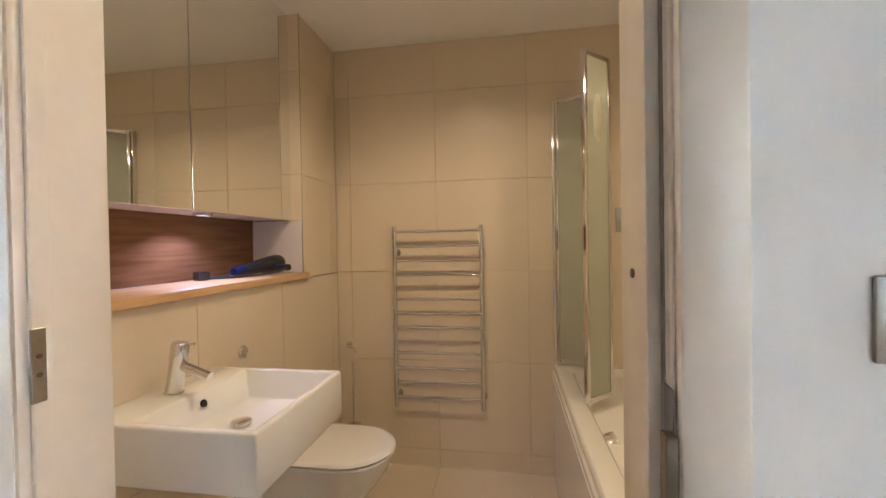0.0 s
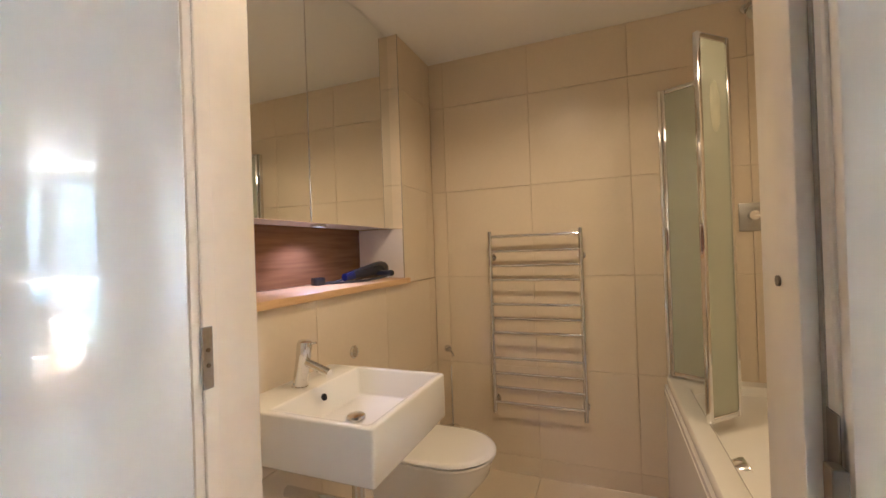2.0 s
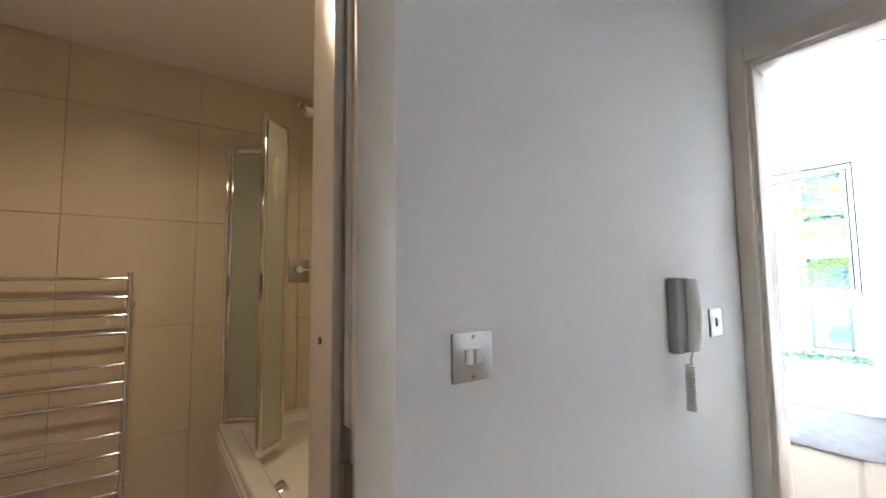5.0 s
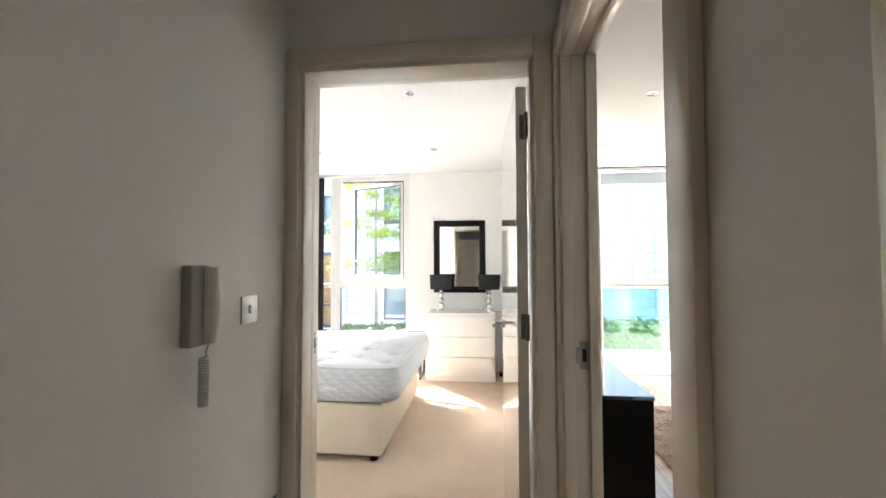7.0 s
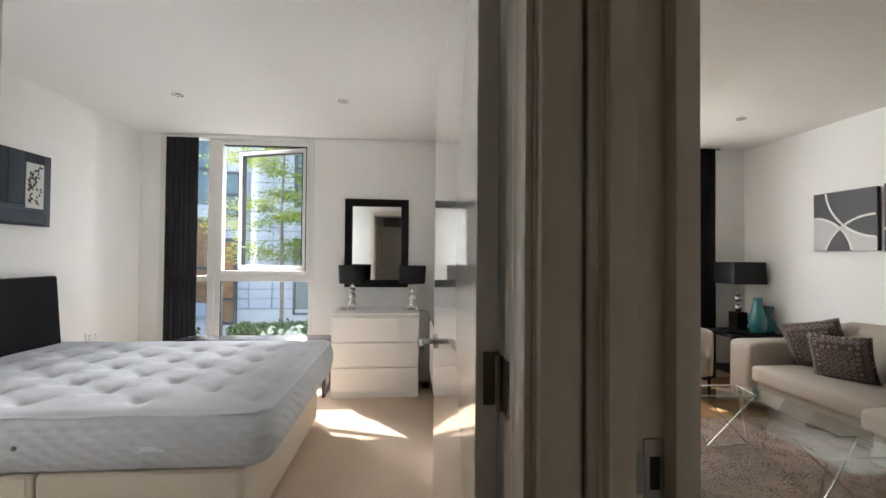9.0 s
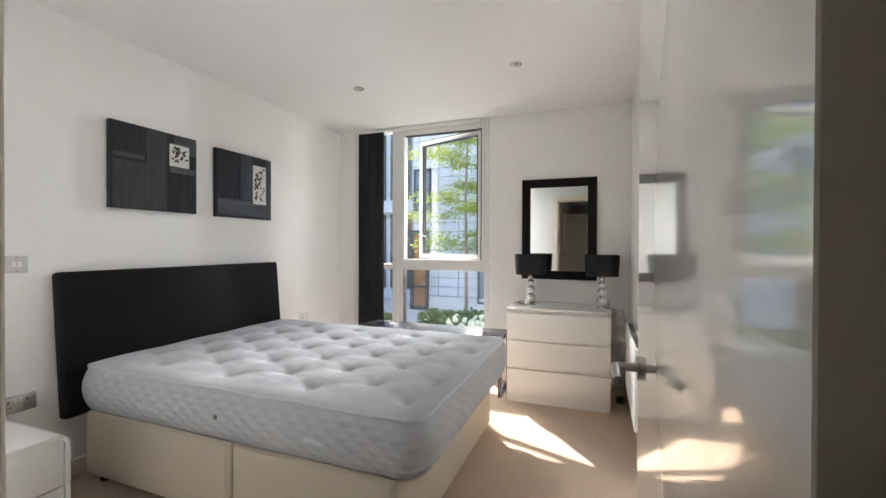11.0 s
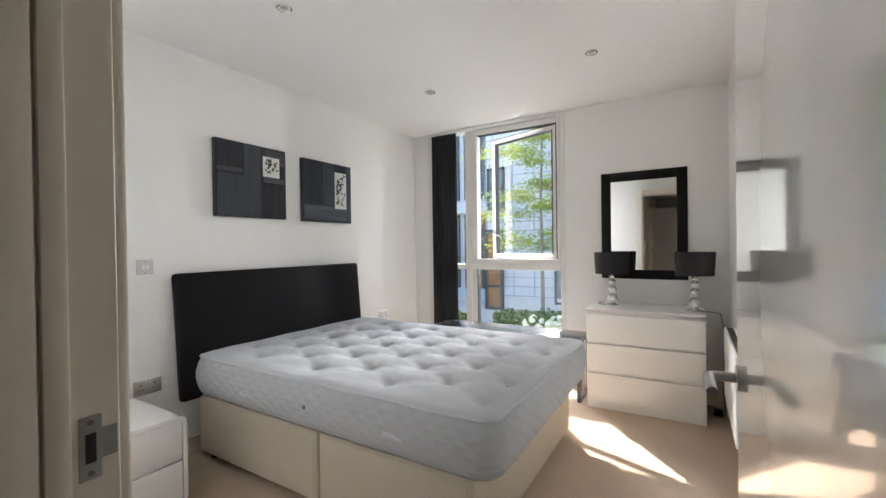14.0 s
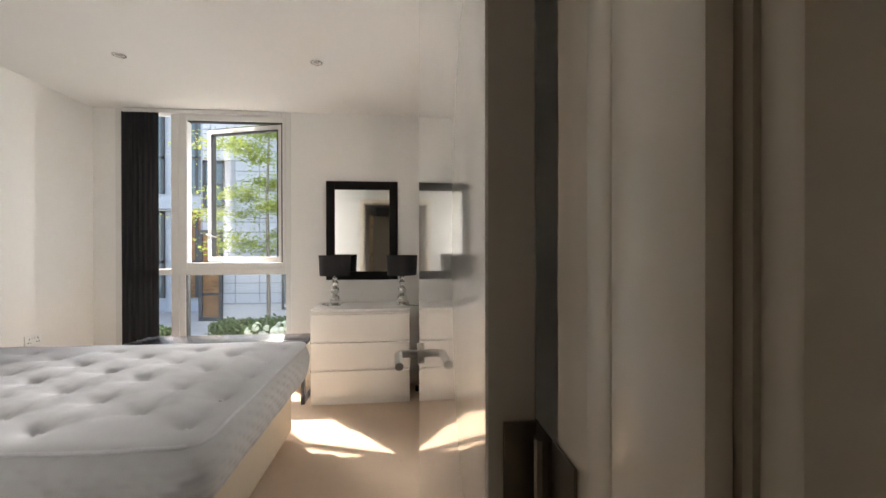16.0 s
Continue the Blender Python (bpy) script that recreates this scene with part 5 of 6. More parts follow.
part("rose", lathe(bmesh.new(), [(0.022, 0), (0.022, 0.01), (0.010, 0.012)], 20), CHROME, hd2).matrix_local = pose(-0.02, 0, 0.02, 90)
part("head", lathe(bmesh.new(), [(0.012, 0.0), (0.022, -0.015), (0.034, -0.06), (0.034, -0.072), (0.004, -0.074)], 22), CHROME, hd2).matrix_local = pose(0, -0.08, 0, -38, 14)

# ---- living room ----
rug = one("shag_rug", boxes((2.10, 4.45, -3.05, -1.27, -0.004, 0.014), bevel=0.006, seg=2), RUG, IDENT, "large brown shaggy rug on the oak floor", "rug")
rnd = random.Random(77)
pile_v, pile_f = [], []
for _ in range(42000):
    x, y = rnd.uniform(2.09, 4.46), rnd.uniform(-3.06, -1.26)
    lean = 0.020 * noise.noise(Vector((x * 5, y * 5, 0.4)))
    a, w, h = rnd.uniform(0, 6.28), rnd.uniform(0.003, 0.006), rnd.uniform(0.008, 0.014) + 0.008 * noise.noise(Vector((x * 8, y * 8, 2.0)))
    dx, dy, k = w * math.cos(a), w * math.sin(a), len(pile_v)
    pile_v += [(x - dx, y - dy, 0.010), (x + dx, y + dy, 0.010), (x + lean + rnd.gauss(0, 0.008), y + lean + rnd.gauss(0, 0.008), 0.010 + h)]
    pile_f.append((k, k + 1, k + 2))
pile_me = bpy.data.meshes.new("pile")
pile_me.from_pydata(pile_v, [], pile_f)
pile_me.materials.append(RUG)
pile = new("pile_layer", pile_me)
pile.parent = rug
tagged(pile, "long brown shag pile", kind="stuff")
sb = thing("media_unit", IDENT, "black gloss media unit along the living room wall", "media unit")
part("body", boxes((2.455, 3.95, -0.875, YV - 0.012, 0.012, 0.682), bevel=0.002, seg=1), BLACKWOOD, sb)
part("top", boxes((2.450, 3.955, -0.880, YV - 0.010, 0.684, 0.704), bevel=0.002, seg=1), GLOSSBLACK, sb, "glossy black top")
part("plinth", boxes((2.50, 3.90, -0.85, YV - 0.03, -0.004, 0.012)), BLACKPLASTIC, sb)
gv = one("glass_vase", lathe(bmesh.new(), [(0.045, 0.0), (0.052, 0.01), (0.060, 0.10), (0.045, 0.20), (0.020, 0.27), (0.022, 0.29), (0.018, 0.29), (0.016, 0.27), (0.04, 0.19)], 24), GREENGLASS, pose(3.02, -0.66, 0.705), "dark green glass bottle vase on the media unit", "vase", smooth=60)

# glass coffee table on wire trestles
ct = thing("coffee_table", IDENT, "rectangular clear glass coffee table on chrome wire trestles", "coffee table")
g = part("glass_top", loft(bmesh.new(), [(rr(2.875, 4.02, -2.535, -1.962, 0.03, 4), 0.400), (rr(2.875, 4.02, -2.535, -1.962, 0.03, 4), 0.411)]), TABLEGLASS, ct, "clear glass top")
g.visible_shadow = False
for i, x in enumerate((3.19, 3.955)):
    s = -1 if i == 0 else 1
    a, b, t0, t1 = (x, -2.13, 0.029), (x, -2.44, 0.029), (x + s * 0.16, -2.02, 0.393), (x + s * 0.16, -2.48, 0.393)
    u0, u1 = (x - s * 0.06, -2.06, 0.393), (x - s * 0.06, -2.44, 0.393)
    for p, q in ((a, t0), (b, t1), (a, u1), (b, u0), (a, b), (t0, t1), (u0, u1), (t0, u0), (t1, u1)):
        part("wire", rod(bmesh.new(), p, q, 0.0055, 8), CHROME, ct)


def soft_box(bm, x0, x1, y0, y1, z0, z1, r=0.05, puff=0.015, n=8):
    """An upholstered block: rounded edges and slightly puffed faces."""
    bmt = bmesh.new()
    bmesh.ops.create_cube(bmt, size=2)
    bmesh.ops.subdivide_edges(bmt, edges=bmt.edges[:], cuts=n, use_grid_fill=True)
    h = Vector(((x1 - x0) / 2, (y1 - y0) / 2, (z1 - z0) / 2))
    c = Vector(((x0 + x1) / 2, (y0 + y1) / 2, (z0 + z1) / 2))
    for v in bmt.verts:
        p = Vector((v.co.x * h.x, v.co.y * h.y, v.co.z * h.z))
        q = Vector([max(-h[i] + r, min(h[i] - r, p[i])) for i in range(3)])
        d = p - q
        if d.length > 1e-6:
            p = q + d.normalized() * r
        k = [1 - abs(v.co[i]) ** 2 for i in range(3)]
        for i in range(3):
            j, l = (i + 1) % 3, (i + 2) % 3
            p[i] += math.copysign(puff, v.co[i]) * max(0, k[j]) * max(0, k[l]) * (abs(v.co[i]) > 0.99)
        p += Vector((0.004, 0.004, 0.004)) * noise.noise(p * 7 + c)
        v.co = p + c
    me = bpy.data.meshes.new("tmp")
    bmt.to_mesh(me)
    bmt.free()
    bm.from_mesh(me)
    bpy.data.meshes.remove(me)
    return bm


def sb_(*r, **k):
    return soft_box(bmesh.new(), *r, **k)


so = thing("sofa", IDENT, "long taupe fabric sofa with a chaise against the wall", "sofa")
part("base", sb_(1.65, 4.55, -3.76, -3.02, 0.10, 0.30, r=0.03, puff=0.004), SOFA, so, smooth=180)
part("arm", sb_(4.54, 4.79, -3.76, -2.97, 0.10, 0.605, r=0.045, puff=0.01), SOFA, so, smooth=180)
part("back", sb_(1.65, 4.55, -3.82, -3.56, 0.12, 0.74, r=0.06, puff=0.01), SOFA, so, smooth=180)
part("seat_cushion", sb_(3.57, 4.54, -3.60, -2.955, 0.28, 0.435, r=0.045, puff=0.02), SOFA, so, smooth=180)
part("chaise_cushion", sb_(1.70, 3.56, -3.60, -2.80, 0.27, 0.440, r=0.045, puff=0.02), SOFA, so, smooth=180)
part("chaise_base", sb_(1.70, 3.54, -3.10, -2.84, 0.10, 0.28, r=0.03, puff=0.004), SOFA, so, smooth=180)
for x0, x1 in ((3.50, 4.30), (2.65, 3.49), (1.80, 2.64)):
    c = part("back_cushion", sb_(x0, x1, -0.09, 0.09, -0.21, 0.19, r=0.055, puff=0.022), SOFA, so, smooth=180)
    c.matrix_local = pose(0, -3.53, 0.635, 12)
for x, y in ((4.70, -3.05), (4.70, -3.68), (2.0, -3.0)):
    part("leg", rod(bmesh.new(), (x, y, -0.004), (x, y, 0.11), 0.018, 12, 0.026), SHELFWOOD, so)


def scatter_cushion(m, size, label):
    bm, n = bmesh.new(), 16
    vs = {}
    for sgn in (1, -1):
        for j in range(n + 1):
            for i in range(n + 1):
                u, v = 2 * i / n - 1, 2 * j / n - 1
                e = max(0, (1 - u ** 4) * (1 - v ** 4))
                key = (i, j, 0 if i in (0, n) or j in (0, n) else sgn)
                if key not in vs:
                    w = 1 - 0.07 * (1 - (u * v) ** 2)
                    vs[key] = bm.verts.new((u * size * w, sgn * 0.075 * e ** 0.6 * (0 if key[2] == 0 else 1) + 0.006 * noise.noise(Vector((u * 3, v * 3, sgn))), v * size * w))
        for j in range(n):
            for i in range(n):
                q = [(i, j), (i + 1, j), (i + 1, j + 1), (i, j + 1)]
                f = [vs[(a, b, 0 if a in (0, n) or b in (0, n) else sgn)] for a, b in q]
                bm.faces.new(f if sgn < 0 else f[::-1])
    return one("cushion", bm, CUSHION, m, label, "cushion", "patterned cushions", smooth=180)


scatter_cushion(pose(4.02, -3.22, 0.605, -18, 3, 26), 0.185, "brown patterned cushion leaning on the sofa back")
scatter_cushion(pose(4.34, -3.36, 0.64, -16, 14, 30), 0.200, "brown patterned cushion tucked in the sofa corner")

# armchair
ac = thing("armchair", pose(5.20, -2.67, -0.004, 0, 0, 8) @ Matrix.Diagonal((0.95, 0.75, 0.95, 1)), "cream fabric armchair on slim wooden legs by the window", "armchair")
part("seat", sb_(-0.26, 0.24, -0.33, 0.33, 0.19, 0.40, r=0.04, puff=0.02), CHAIRFABRIC, ac, smooth=180)
for y0, y1 in ((-0.43, -0.33), (0.33, 0.43)):
    part("arm", sb_(-0.24, 0.28, y0, y1, 0.19, 0.665, r=0.035, puff=0.008), CHAIRFABRIC, ac, smooth=180)
part("back", sb_(0.19, 0.32, -0.43, 0.43, 0.19, 0.745, r=0.05, puff=0.015), CHAIRFABRIC, ac, smooth=180)
for x in (-0.21, 0.25):
    for y in (-0.38, 0.38):
        part("leg", rod(bmesh.new(), (x, y, 0.0), (x, y, 0.20), 0.012, 10, 0.019), BLACKWOOD, ac)
scatter_cushion(pose(5.22, -2.69, 0.60, 0, 4, 96) @ pose(0, 0, 0, -20), 0.235, "brown patterned cushion standing in the armchair")

# side table with lamp and vases
stb = thing("side_table", pose(5.33, -3.56, -0.004), "square black side table between armchair and sofa", "side table")
part("top", boxes((-0.23, 0.24, -0.26, 0.29, 0.535, 0.565), bevel=0.004), BLACKWOOD, stb)
for x in (-0.20, 0.21):
    for y in (-0.23, 0.26):
        part("leg", boxes((x - 0.022, x + 0.022, y - 0.022, y + 0.022, 0, 0.535), bevel=0.002, seg=1), BLACKWOOD, stb)
part("shelf", boxes((-0.2, 0.21, -0.23, 0.26, 0.16, 0.18)), BLACKWOOD, stb)
one("tray", lathe(bmesh.new(), [(0.09, 0.0), (0.13, 0.006), (0.15, 0.028), (0.146, 0.028), (0.12, 0.010)], 28), BLACKPLASTIC, pose(5.25, -3.40, 0.562), "round glossy black dish on the side table", "dish")
ld = thing("table_lamp", pose(5.42, -3.60, 0.562), "table lamp with chrome balls and square black shade", "table lamp")
part("base", boxes((-0.06, 0.06, -0.06, 0.06, 0, 0.19), bevel=0.004), BLACKWOOD, ld)
for z in (0.235, 0.335):
    bm = bmesh.new()
    bmesh.ops.create_uvsphere(bm, u_segments=20, v_segments=12, radius=0.045, matrix=Matrix.Translation((0, 0, z)))
    part("ball", bm, CHROME, ld, smooth=180)
part("stem", rod(bmesh.new(), (0, 0, 0.18), (0, 0, 0.52), 0.006), CHROME, ld)
part("shade", loft(bmesh.new(), [(rr(-0.17, 0.17, -0.20, 0.20, 0.02, 3), 0.495), (rr(-0.16, 0.16, -0.19, 0.19, 0.02, 3), 0.725)]), BLACKSHADE, ld, "square black fabric shade")
one("glass_vase", lathe(bmesh.new(), [(0.05, 0), (0.075, 0.02), (0.085, 0.12), (0.055, 0.24), (0.038, 0.33), (0.045, 0.36), (0.041, 0.36), (0.033, 0.33), (0.05, 0.23)], 24), TEALGLASS, pose(5.20, -3.63, 0.562), "tall teal glass vase on the side table", "vase", "teal vases", smooth=60)
one("glass_vase", lathe(bmesh.new(), [(0.06, 0), (0.085, 0.03), (0.075, 0.11), (0.040, 0.18), (0.065, 0.27), (0.061, 0.27), (0.036, 0.18), (0.07, 0.11)], 24), TEALGLASS, pose(5.24, -3.765, 0.562), "waisted teal glass vase on the side table", "vase", "teal vases", smooth=60)


# living room pictures: arcs over blocks of black and grey
def arc_strip(bm, cx, cz, r, a0, a1, w=0.011, n=26):
    vs = []
    for k in range(n + 1):
        a = radians(a0 + (a1 - a0) * k / n)
        vs.append([bm.verts.new((cx + (r + s) * math.cos(a), 0, cz + (r + s) * math.sin(a))) for s in (-w, w)])
    for a, b in zip(vs, vs[1:]):
        bm.faces.new((a[0], a[1], b[1], b[0]))


def inside(x, z, c):
    return (x - c[0]) ** 2 + (z - c[1]) ** 2 < c[2] ** 2


def arc_picture(xc, zc, half, circles, tones, label):
    ob = thing("wall_picture", pose(xc, -3.849, zc, 0, 0, 180), label, "picture", "pictures above the sofa")
    part("canvas", boxes((-half, half, -0.036, 0, -half, half), bevel=0.003, seg=1), ARTDARK, ob)
    n = 60
    faces = {0: bmesh.new(), 1: bmesh.new(), 2: bmesh.new()}
    for j in range(n):
        for i in range(n):
            x, z = -half + 2 * half * (i + 0.5) / n, -half + 2 * half * (j + 0.5) / n
            code = sum(2 ** k for k, c in enumerate(circles) if inside(x, z, c))
            b, s = faces[tones[code]], half / n
            b.faces.new([b.verts.new((x + u * s, 0, z + v * s)) for u, v in ((-1, -1), (1, -1), (1, 1), (-1, 1))])
    for k, mat in ((0, ARTBLACK), (1, ARTDARK), (2, ARTGREY)):
        bmesh.ops.remove_doubles(faces[k], verts=faces[k].verts, dist=1e-5)
        p = part("painted_field", faces[k], mat, ob)
        p.location.y = -0.0375
    bm = bmesh.new()
    for cx, cz, r in circles:
        for k in range(180):
            a0, a1 = k * 2, k * 2 + 2
            am = radians(a0 + 1)
            px, pz = cx + r * math.cos(am), cz + r * math.sin(am)
            if abs(px) < half - 0.008 and abs(pz) < half - 0.008:
                arc_strip(bm, cx, cz, r, a0, a1, 0.009, 1)
    p = part("white_line", bm, CANVASWHITE, ob, "white painted arcs")
    p.location.y = -0.0395
    return ob


arc_picture(4.52, 1.66, 0.26, ((-0.27, -0.30, 0.34), (0.30, 0.30, 0.45), (0.25, -0.38, 0.42)), (1, 2, 0, 1, 2, 0, 1, 2), "square canvas of black and grey fields with white arcs")
arc_picture(3.94, 1.66, 0.27, ((-0.32, 0.05, 0.36), (0.10, -0.50, 0.55), (0.42, 0.22, 0.48)), (2, 0, 0, 1, 0, 2, 1, 2), "square canvas of dark fields crossed by white arcs")
arc_picture(3.34, 1.66, 0.27, ((0.27, -0.30, 0.34), (-0.30, 0.30, 0.45)), (0, 2, 1, 0), "square black and grey canvas with curved white lines")

# ---- outside ----
GZ = -0.55
ground = structure("ground", boxes((XW + 0.2, 400, -300, 300, GZ - 0.3, GZ), (-300, XW + 0.2, -300, 300, GZ - 0.3, GZ - 0.02)), PAVING, "pale paved courtyard ground", "ground")
structure("lawn", boxes((7.6, 11.4, -8.0, 1.9, GZ, GZ + 0.02), (7.6, 11.4, 6.0, 12.0, GZ, GZ + 0.02)), LAWN, "planted strip of the courtyard", "lawn")
structure("outer_wall", boxes((XW + 0.2, XW + 0.26, -3.0 + 1.6, 0.86, GZ, 3.0), (XW + 0.2, XW + 0.26, 2.50, 9.0, GZ, 3.0), (XW + 0.2, XW + 0.26, -9.0, -3.42, GZ, 3.0), (XW + 0.2, XW + 0.26, 0.86, 2.50, GZ, 0.05)), FACADEGREY, "grey outer face of the apartment building", "wall")
structure("overhang", boxes((XW + 0.06, 5.86, -0.9, 4.5, 2.62, 2.85)), SOFFIT, "grey ledge above the bedroom window", "ledge")
structure("balcony_above", boxes((XW + 0.06, 6.02, -4.2, -0.9, 2.60, 2.80), (6.02, 6.12, -4.2, -0.9, 2.42, 2.84)), SOFFIT, "grey balcony slab above the living room window", "balcony")
structure("deck_slab", boxes((XW + 0.08, 7.20, -4.2, -0.95, -0.25, -0.035)), PAVING, "slab of the living room balcony", "balcony")
deck = tagged(new("balcony_deck"), "pale timber decking boards of the balcony", "decking", kind="structure")
plank = mesh_of("plank", boxes((-0.77, 0.77, -0.066, 0.066, -0.012, 0.012), bevel=0.002, seg=1), DECK)
for k in range(23):
    o = new("plank", plank)
    o.parent = deck
    o.location = (6.45, -4.1 + k * 0.14, -0.022)
bl = thing("balcony_balustrade", pose(7.12, 0, 0), "frameless green glass balustrade of the balcony", "balustrade")
for y0, y1 in ((-4.15, -2.95), (-2.93, -1.73), (-1.71, -0.98)):
    o = part("glass_panel", boxes((-0.008, 0.008, y0, y1, -0.10, 0.98), bevel=0.002, seg=1), BALGLASS, bl)
    o.visible_shadow = False
part("handrail", boxes((-0.025, 0.025, -4.18, -0.95, 0.98, 1.012), bevel=0.004), FRAMEPAINT, bl)

# white panelled building opposite
XO = 12.6
ob_ = thing("apartment_building", IDENT, "white panelled apartment building across the courtyard", "building")
part("wall", boxes((XO + 0.03, XO + 6, -14, 5.05, GZ, 5.7)), FACADEGAP, ob_, "pale joint layer")


def panels(bm, x, y0, y1, z0, z1, pw, ph, holes):
    j, z = 0, z0
    while z < z1 - 0.01:
        y, hh = y0, min(ph, z1 - z)
        while y < y1 - 0.01:
            ww = min(pw, y1 - y)
            cy, cz = y + ww / 2, z + hh / 2
            if not any(a < cy < b and c < cz < d for a, b, c, d in holes):
                a, b, c, d = y + 0.012, y + ww - 0.012, z + 0.014, z + hh - 0.014
                vs = [bm.verts.new(p) for p in ((x, a, c), (x, b, c), (x, b, d), (x, a, d), (x + 0.03, a, c), (x + 0.03, b, c), (x + 0.03, b, d), (x + 0.03, a, d))]
                for f in ((0, 3, 2, 1), (0, 1, 5, 4), (1, 2, 6, 5), (2, 3, 7, 6), (3, 0, 4, 7)):
                    bm.faces.new([vs[k] for k in f])
            y += ww
        z += hh
        j += 1
    return bm


HOLES = [(2.35, 3.05, -0.30, 1.75), (2.35, 3.05, 2.6, 4.65), (4.45, 4.98, 2.3, 3.5), (-1.55, -0.75, -0.30, 1.75), (-1.55, -0.75, 2.6, 4.65), (-7.9, -6.9, 2.6, 4.65), (-7.9, -6.9, -0.3, 1.75)]
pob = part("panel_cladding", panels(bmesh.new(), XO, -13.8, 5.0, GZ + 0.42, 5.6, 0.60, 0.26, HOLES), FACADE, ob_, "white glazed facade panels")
pob["kind"] = "stuff"
part("plinth", boxes((XO - 0.02, XO + 0.03, -13.8, 5.02, GZ, GZ + 0.40)), FACADEGREY, ob_)
for y0, y1, z0, z1 in HOLES:
    w = part("window", boxes((XO - 0.03, XO + 0.02, y0, y0 + 0.06, z0, z1), (XO - 0.03, XO + 0.02, y1 - 0.06, y1, z0, z1), (XO - 0.03, XO + 0.02, y0, y1, z0, z0 + 0.06), (XO - 0.03, XO + 0.02, y0, y1, z1 - 0.06, z1), (XO - 0.03, XO + 0.02, y0, y1, (z0 + z1) / 2 - 0.03, (z0 + z1) / 2 + 0.03)), FACADEFRAME, ob_, "dark grey window frame")
    part("pane", boxes((XO + 0.0, XO + 0.012, y0 + 0.06, y1 - 0.06, z0 + 0.06, z1 - 0.06)), FACADEGLASS, w)
# lower entrance bay with timber screen
ent = part("timber_screen", boxes((XO - 0.05, XO + 0.02, 4.56, 5.00, -0.50, 1.62)), CEDAR, ob_, "brown slatted timber screen")
part("screen_frame", boxes((XO - 0.09, XO - 0.02, 4.49, 4.57, -0.55, 1.74), (XO - 0.09, XO - 0.02, 4.97, 5.06, -0.55, 1.74), (XO - 0.09, XO - 0.02, 4.57, 4.97, 0.10, 0.16), (XO - 0.09, XO - 0.02, 4.57, 4.97, -0.55, -0.45), (XO - 0.09, XO - 0.02, 4.57, 4.97, 1.62, 1.74)), FACADEFRAME, ob_, "dark grey frame")

# second building with glazed balconies further left
bb_ = thing("apartment_building", IDENT, "apartment building with dark windows and glass balconies", "building")
XP = 14.2
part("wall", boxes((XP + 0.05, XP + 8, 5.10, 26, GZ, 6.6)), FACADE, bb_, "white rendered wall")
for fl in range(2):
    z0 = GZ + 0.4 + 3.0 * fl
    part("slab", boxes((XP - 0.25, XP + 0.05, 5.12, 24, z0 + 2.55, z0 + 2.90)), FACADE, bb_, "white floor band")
    for k in range(9):
        y0 = 5.25 + k * 1.55
        w = part("window", boxes((XP - 0.02, XP + 0.05, y0, y0 + 0.08, z0, z0 + 2.5), (XP - 0.02, XP + 0.05, y0 + 1.27, y0 + 1.35, z0, z0 + 2.5), (XP - 0.02, XP + 0.05, y0, y0 + 1.35, z0 + 2.42, z0 + 2.5), (XP - 0.02, XP + 0.05, y0 + 0.62, y0 + 0.70, z0, z0 + 2.5), (XP - 0.02, XP + 0.05, y0, y0 + 1.35, z0 + 1.0, z0 + 1.08)), FACADEFRAME, bb_, "dark grey window frame")
        part("pane", boxes((XP, XP + 0.02, y0 + 0.04, y0 + 1.31, z0, z0 + 2.45)), FACADEGLASS if (k + fl) % 3 else CEDAR, w)
    part("balcony_glass", boxes((XP - 0.9, XP - 0.885, 8.0, 20, z0 + 0.2, z0 + 1.2)), BALGLASS, bb_)
    part("balcony_slab", boxes((XP - 0.9, XP - 0.25, 7.9, 20.1, z0 - 0.05, z0 + 0.18)), FACADEGREY, bb_)


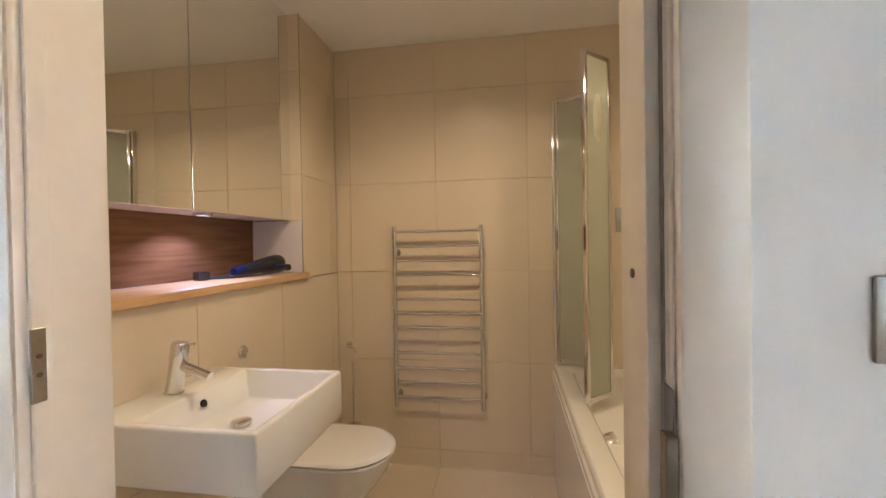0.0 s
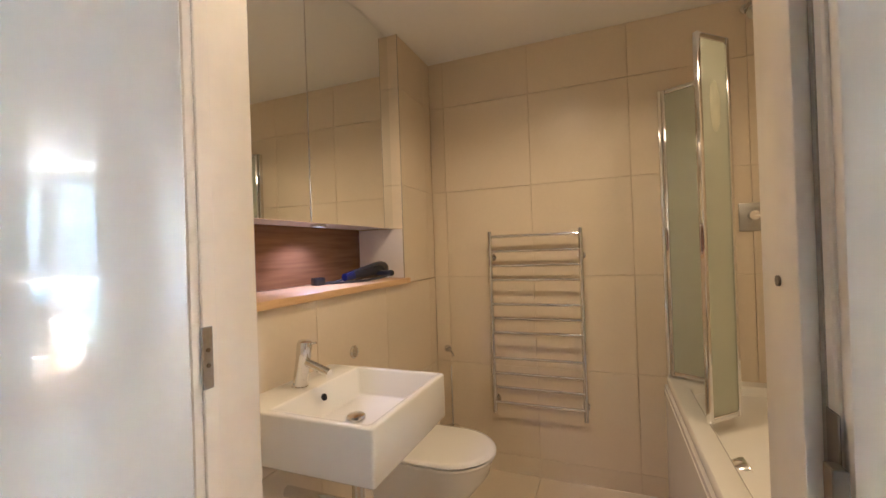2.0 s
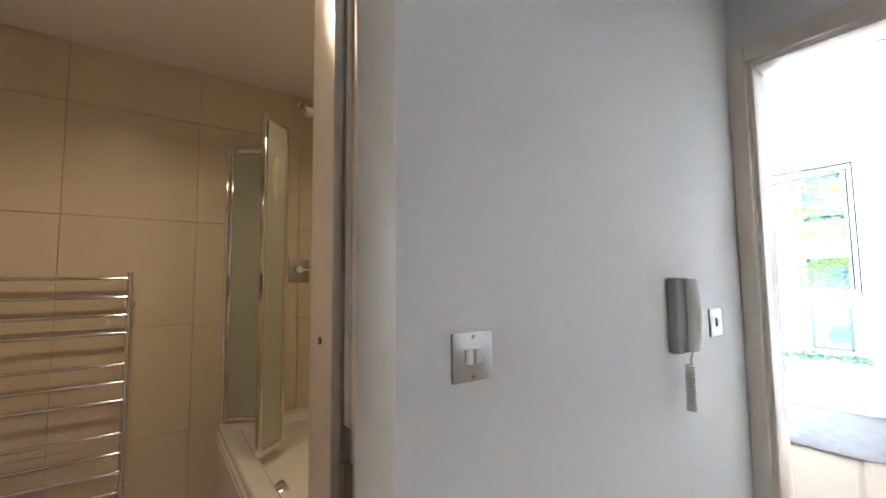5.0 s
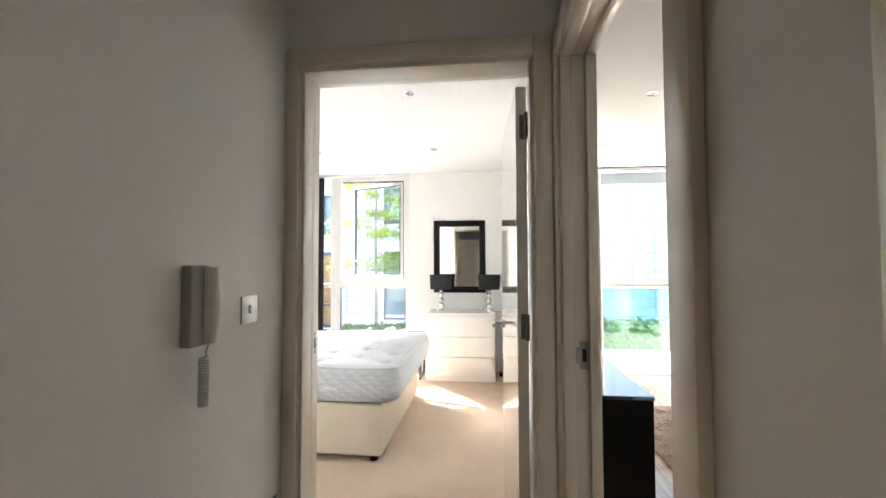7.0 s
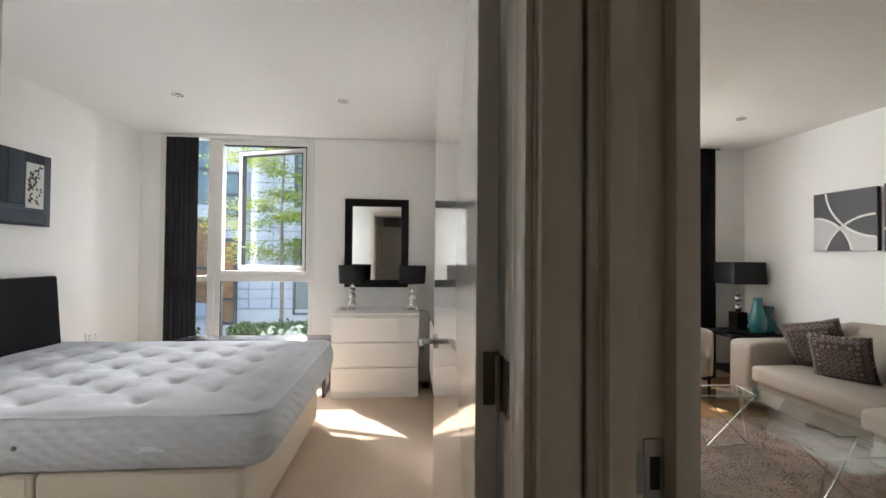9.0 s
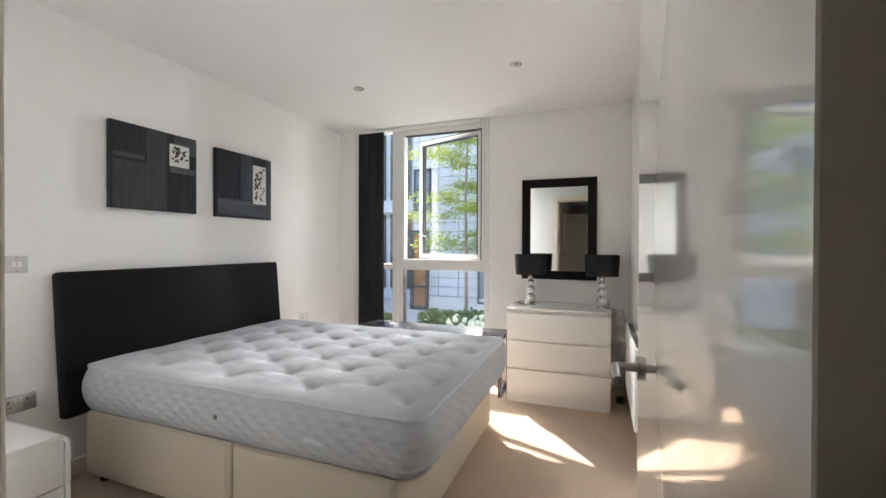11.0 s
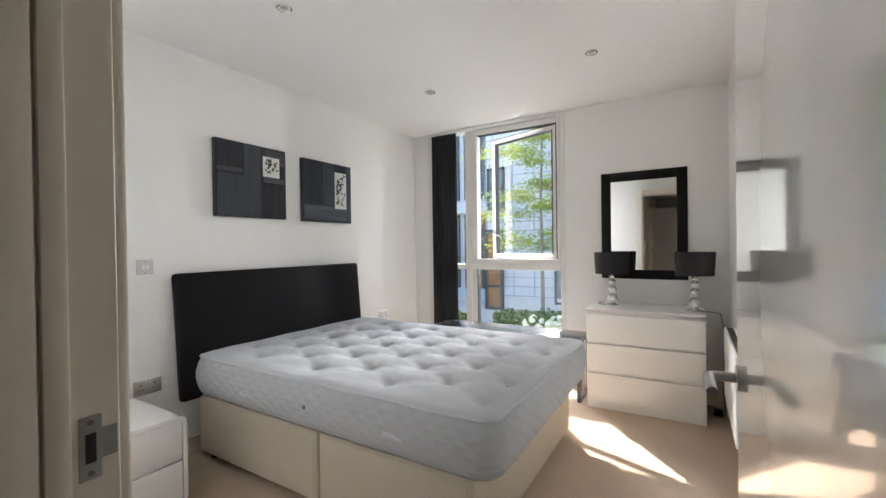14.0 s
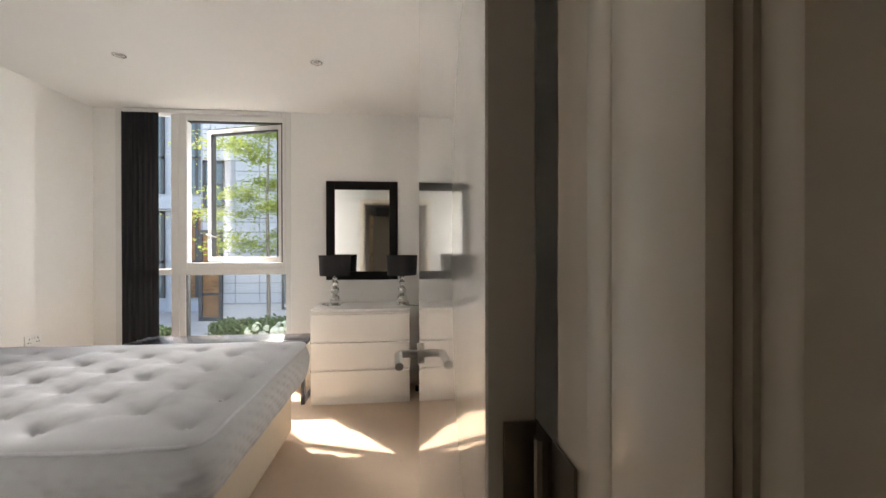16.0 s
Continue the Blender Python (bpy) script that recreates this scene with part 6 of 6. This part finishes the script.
# courtyard tree
def tree(x, y, height, seed, leaves, label):
    rnd = random.Random(seed)
    ob = thing("tree", pose(x, y, GZ), label, "tree", "courtyard trees")
    bm = bmesh.new()
    trunk = [(0, 0, 0), (0.02, 0.01, height * 0.25), (-0.02, 0.02, height * 0.5), (0.03, -0.01, height * 0.75), (0.0, 0.0, height)]
    for a, b, r0, r1 in zip(trunk, trunk[1:], (0.045, 0.039, 0.030, 0.020), (0.039, 0.030, 0.020, 0.007)):
        rod(bm, a, b, r0, 9, r1)
    tips = []
    for i in range(20):
        t = 0.30 + 0.68 * (i + rnd.uniform(-0.6, 0.6)) / 20
        a = i * 2.4 + rnd.uniform(-0.4, 0.4)
        ln = (1.0 - 0.55 * abs(t - 0.55)) * rnd.uniform(0.45, 1.0) * height * 0.33
        s = Vector((0, 0, height * t))
        mid = s + Vector((math.cos(a), math.sin(a), 0.12)) * ln * 0.55
        e = mid + Vector((math.cos(a + rnd.uniform(-0.5, 0.5)), math.sin(a + rnd.uniform(-0.5, 0.5)), rnd.uniform(-0.1, 0.25))) * ln * 0.45
        rod(bm, s, mid, 0.014 * (1.2 - t), 5, 0.008 * (1.2 - t))
        rod(bm, mid, e, 0.008 * (1.2 - t), 5, 0.003)
        tips += [(s.lerp(mid, 0.6), ln * 0.35), (mid, ln * 0.6), (e, ln * 0.6), (mid.lerp(e, 0.5), ln * 0.5)]
        for _ in range(2):
            q = mid + Vector((rnd.uniform(-1, 1), rnd.uniform(-1, 1), rnd.uniform(-0.2, 0.3))) * ln * 0.35
            rod(bm, mid, q, 0.005, 4, 0.002)
            tips.append((q, ln * 0.5))
    part("trunk", bm, BARK, ob)
    verts, faces = [], []
    for p, spread in tips:
        for _ in range(leaves):
            c = p + Vector((rnd.gauss(0, 0.33), rnd.gauss(0, 0.33), rnd.gauss(0, 0.13))) * max(spread, 0.34)
            s, n = rnd.uniform(0.019, 0.040), Vector((rnd.gauss(0, 0.5), rnd.gauss(0, 0.5), 1)).normalized()
            u = n.orthogonal().normalized()
            u.rotate(Matrix.Rotation(rnd.uniform(0, 6.28), 3, n))
            w = n.cross(u)
            k = len(verts)
            verts += [c - u * s * 1.3, c + w * s * 0.7 - n * 0.006, c + u * s * 1.3, c - w * s * 0.7 - n * 0.006]
            faces.append((k, k + 1, k + 2, k + 3))
    me = bpy.data.meshes.new("crown")
    me.from_pydata(verts, [], faces)
    me.materials.append(LEAF)
    cr = new("crown", me)
    cr.parent = ob
    tagged(cr, "feathery yellow-green leaves")
    return ob


tree(10.7, 2.77, 5.8, 11, 110, "slender young tree with feathery yellow-green leaves")
tree(10.2, -4.80, 5.2, 23, 20, "young courtyard tree with sparse light green leaves")



def bush(name, x0, x1, y0, y1, z1, seed, mat, n, size, label, flowers=0):
    rnd = random.Random(seed)
    ob = thing(name, pose((x0 + x1) / 2, (y0 + y1) / 2, GZ), label, name.replace("_", " "))
    hx, hy, hz = (x1 - x0) / 2, (y1 - y0) / 2, z1 - GZ
    part("inner_twigs", boxes((-hx * 0.85, hx * 0.85, -hy * 0.9, hy * 0.9, 0, hz * 0.88), bevel=0.05), HEDGE, ob)
    verts, faces = [], []
    for _ in range(n):
        face = rnd.random()
        p = Vector((rnd.uniform(-hx, hx), rnd.uniform(-hy, hy), rnd.uniform(0.0, hz)))
        if face < 0.4:
            p.x = -hx
        elif face < 0.75:
            p.z = hz
        elif face < 0.9:
            p.y = math.copysign(hy, p.y)
        p += Vector((rnd.gauss(0, 0.03), rnd.gauss(0, 0.03), rnd.gauss(0, 0.03)))
        nn = Vector((rnd.gauss(-0.5, 0.6), rnd.gauss(0, 0.6), rnd.gauss(0.6, 0.5))).normalized()
        u = nn.orthogonal().normalized()
        w, s, k = nn.cross(u), rnd.uniform(0.6, 1.2) * size, len(verts)
        verts += [p - u * s, p + w * s * 0.6, p + u * s, p - w * s * 0.6]
        faces.append((k, k + 1, k + 2, k + 3))
    me = bpy.data.meshes.new("foliage")
    me.from_pydata(verts, [], faces)
    me.materials.append(mat)
    f = new("foliage", me)
    f.parent = ob
    for _ in range(flowers):
        bm = bmesh.new()
        c = Vector((rnd.uniform(-hx, 0), rnd.uniform(-hy, hy), rnd.uniform(hz * 0.45, hz * 1.05)))
        if rnd.random() < 0.5:
            c.x = -hx - 0.02
        bmesh.ops.create_icosphere(bm, subdivisions=2, radius=rnd.uniform(0.055, 0.095), matrix=Matrix.Translation(c))
        for v in bm.verts:
            v.co += (v.co - c).normalized() * 0.016 * noise.noise(v.co * 40)
        part("flower_head", bm, FLOWER, ob, smooth=None)
    return ob


bush("clipped_hedge", 9.3, 10.0, 2.75, 3.35, -0.12, 3, HEDGE, 2600, 0.035, "square clipped dark green hedge")
bush("flowering_shrub", 9.2, 10.1, 1.5, 2.68, -0.10, 5, HEDGE, 2200, 0.05, "green shrub full of white hydrangea heads", 34)
bush("flowering_shrub", 9.6, 10.4, 4.4, 7.2, -0.30, 8, HEDGE, 2400, 0.05, "low green shrub with white hydrangea heads", 30)
bush("flowering_shrub", 8.2, 9.2, 6.6, 8.8, 0.35, 12, HEDGE, 2400, 0.05, "green courtyard shrub with white hydrangea heads", 30)
bush("clipped_hedge", 8.6, 9.4, -6.8, -1.5, 0.20, 14, HEDGE, 3600, 0.045, "long clipped green hedge before the balcony")
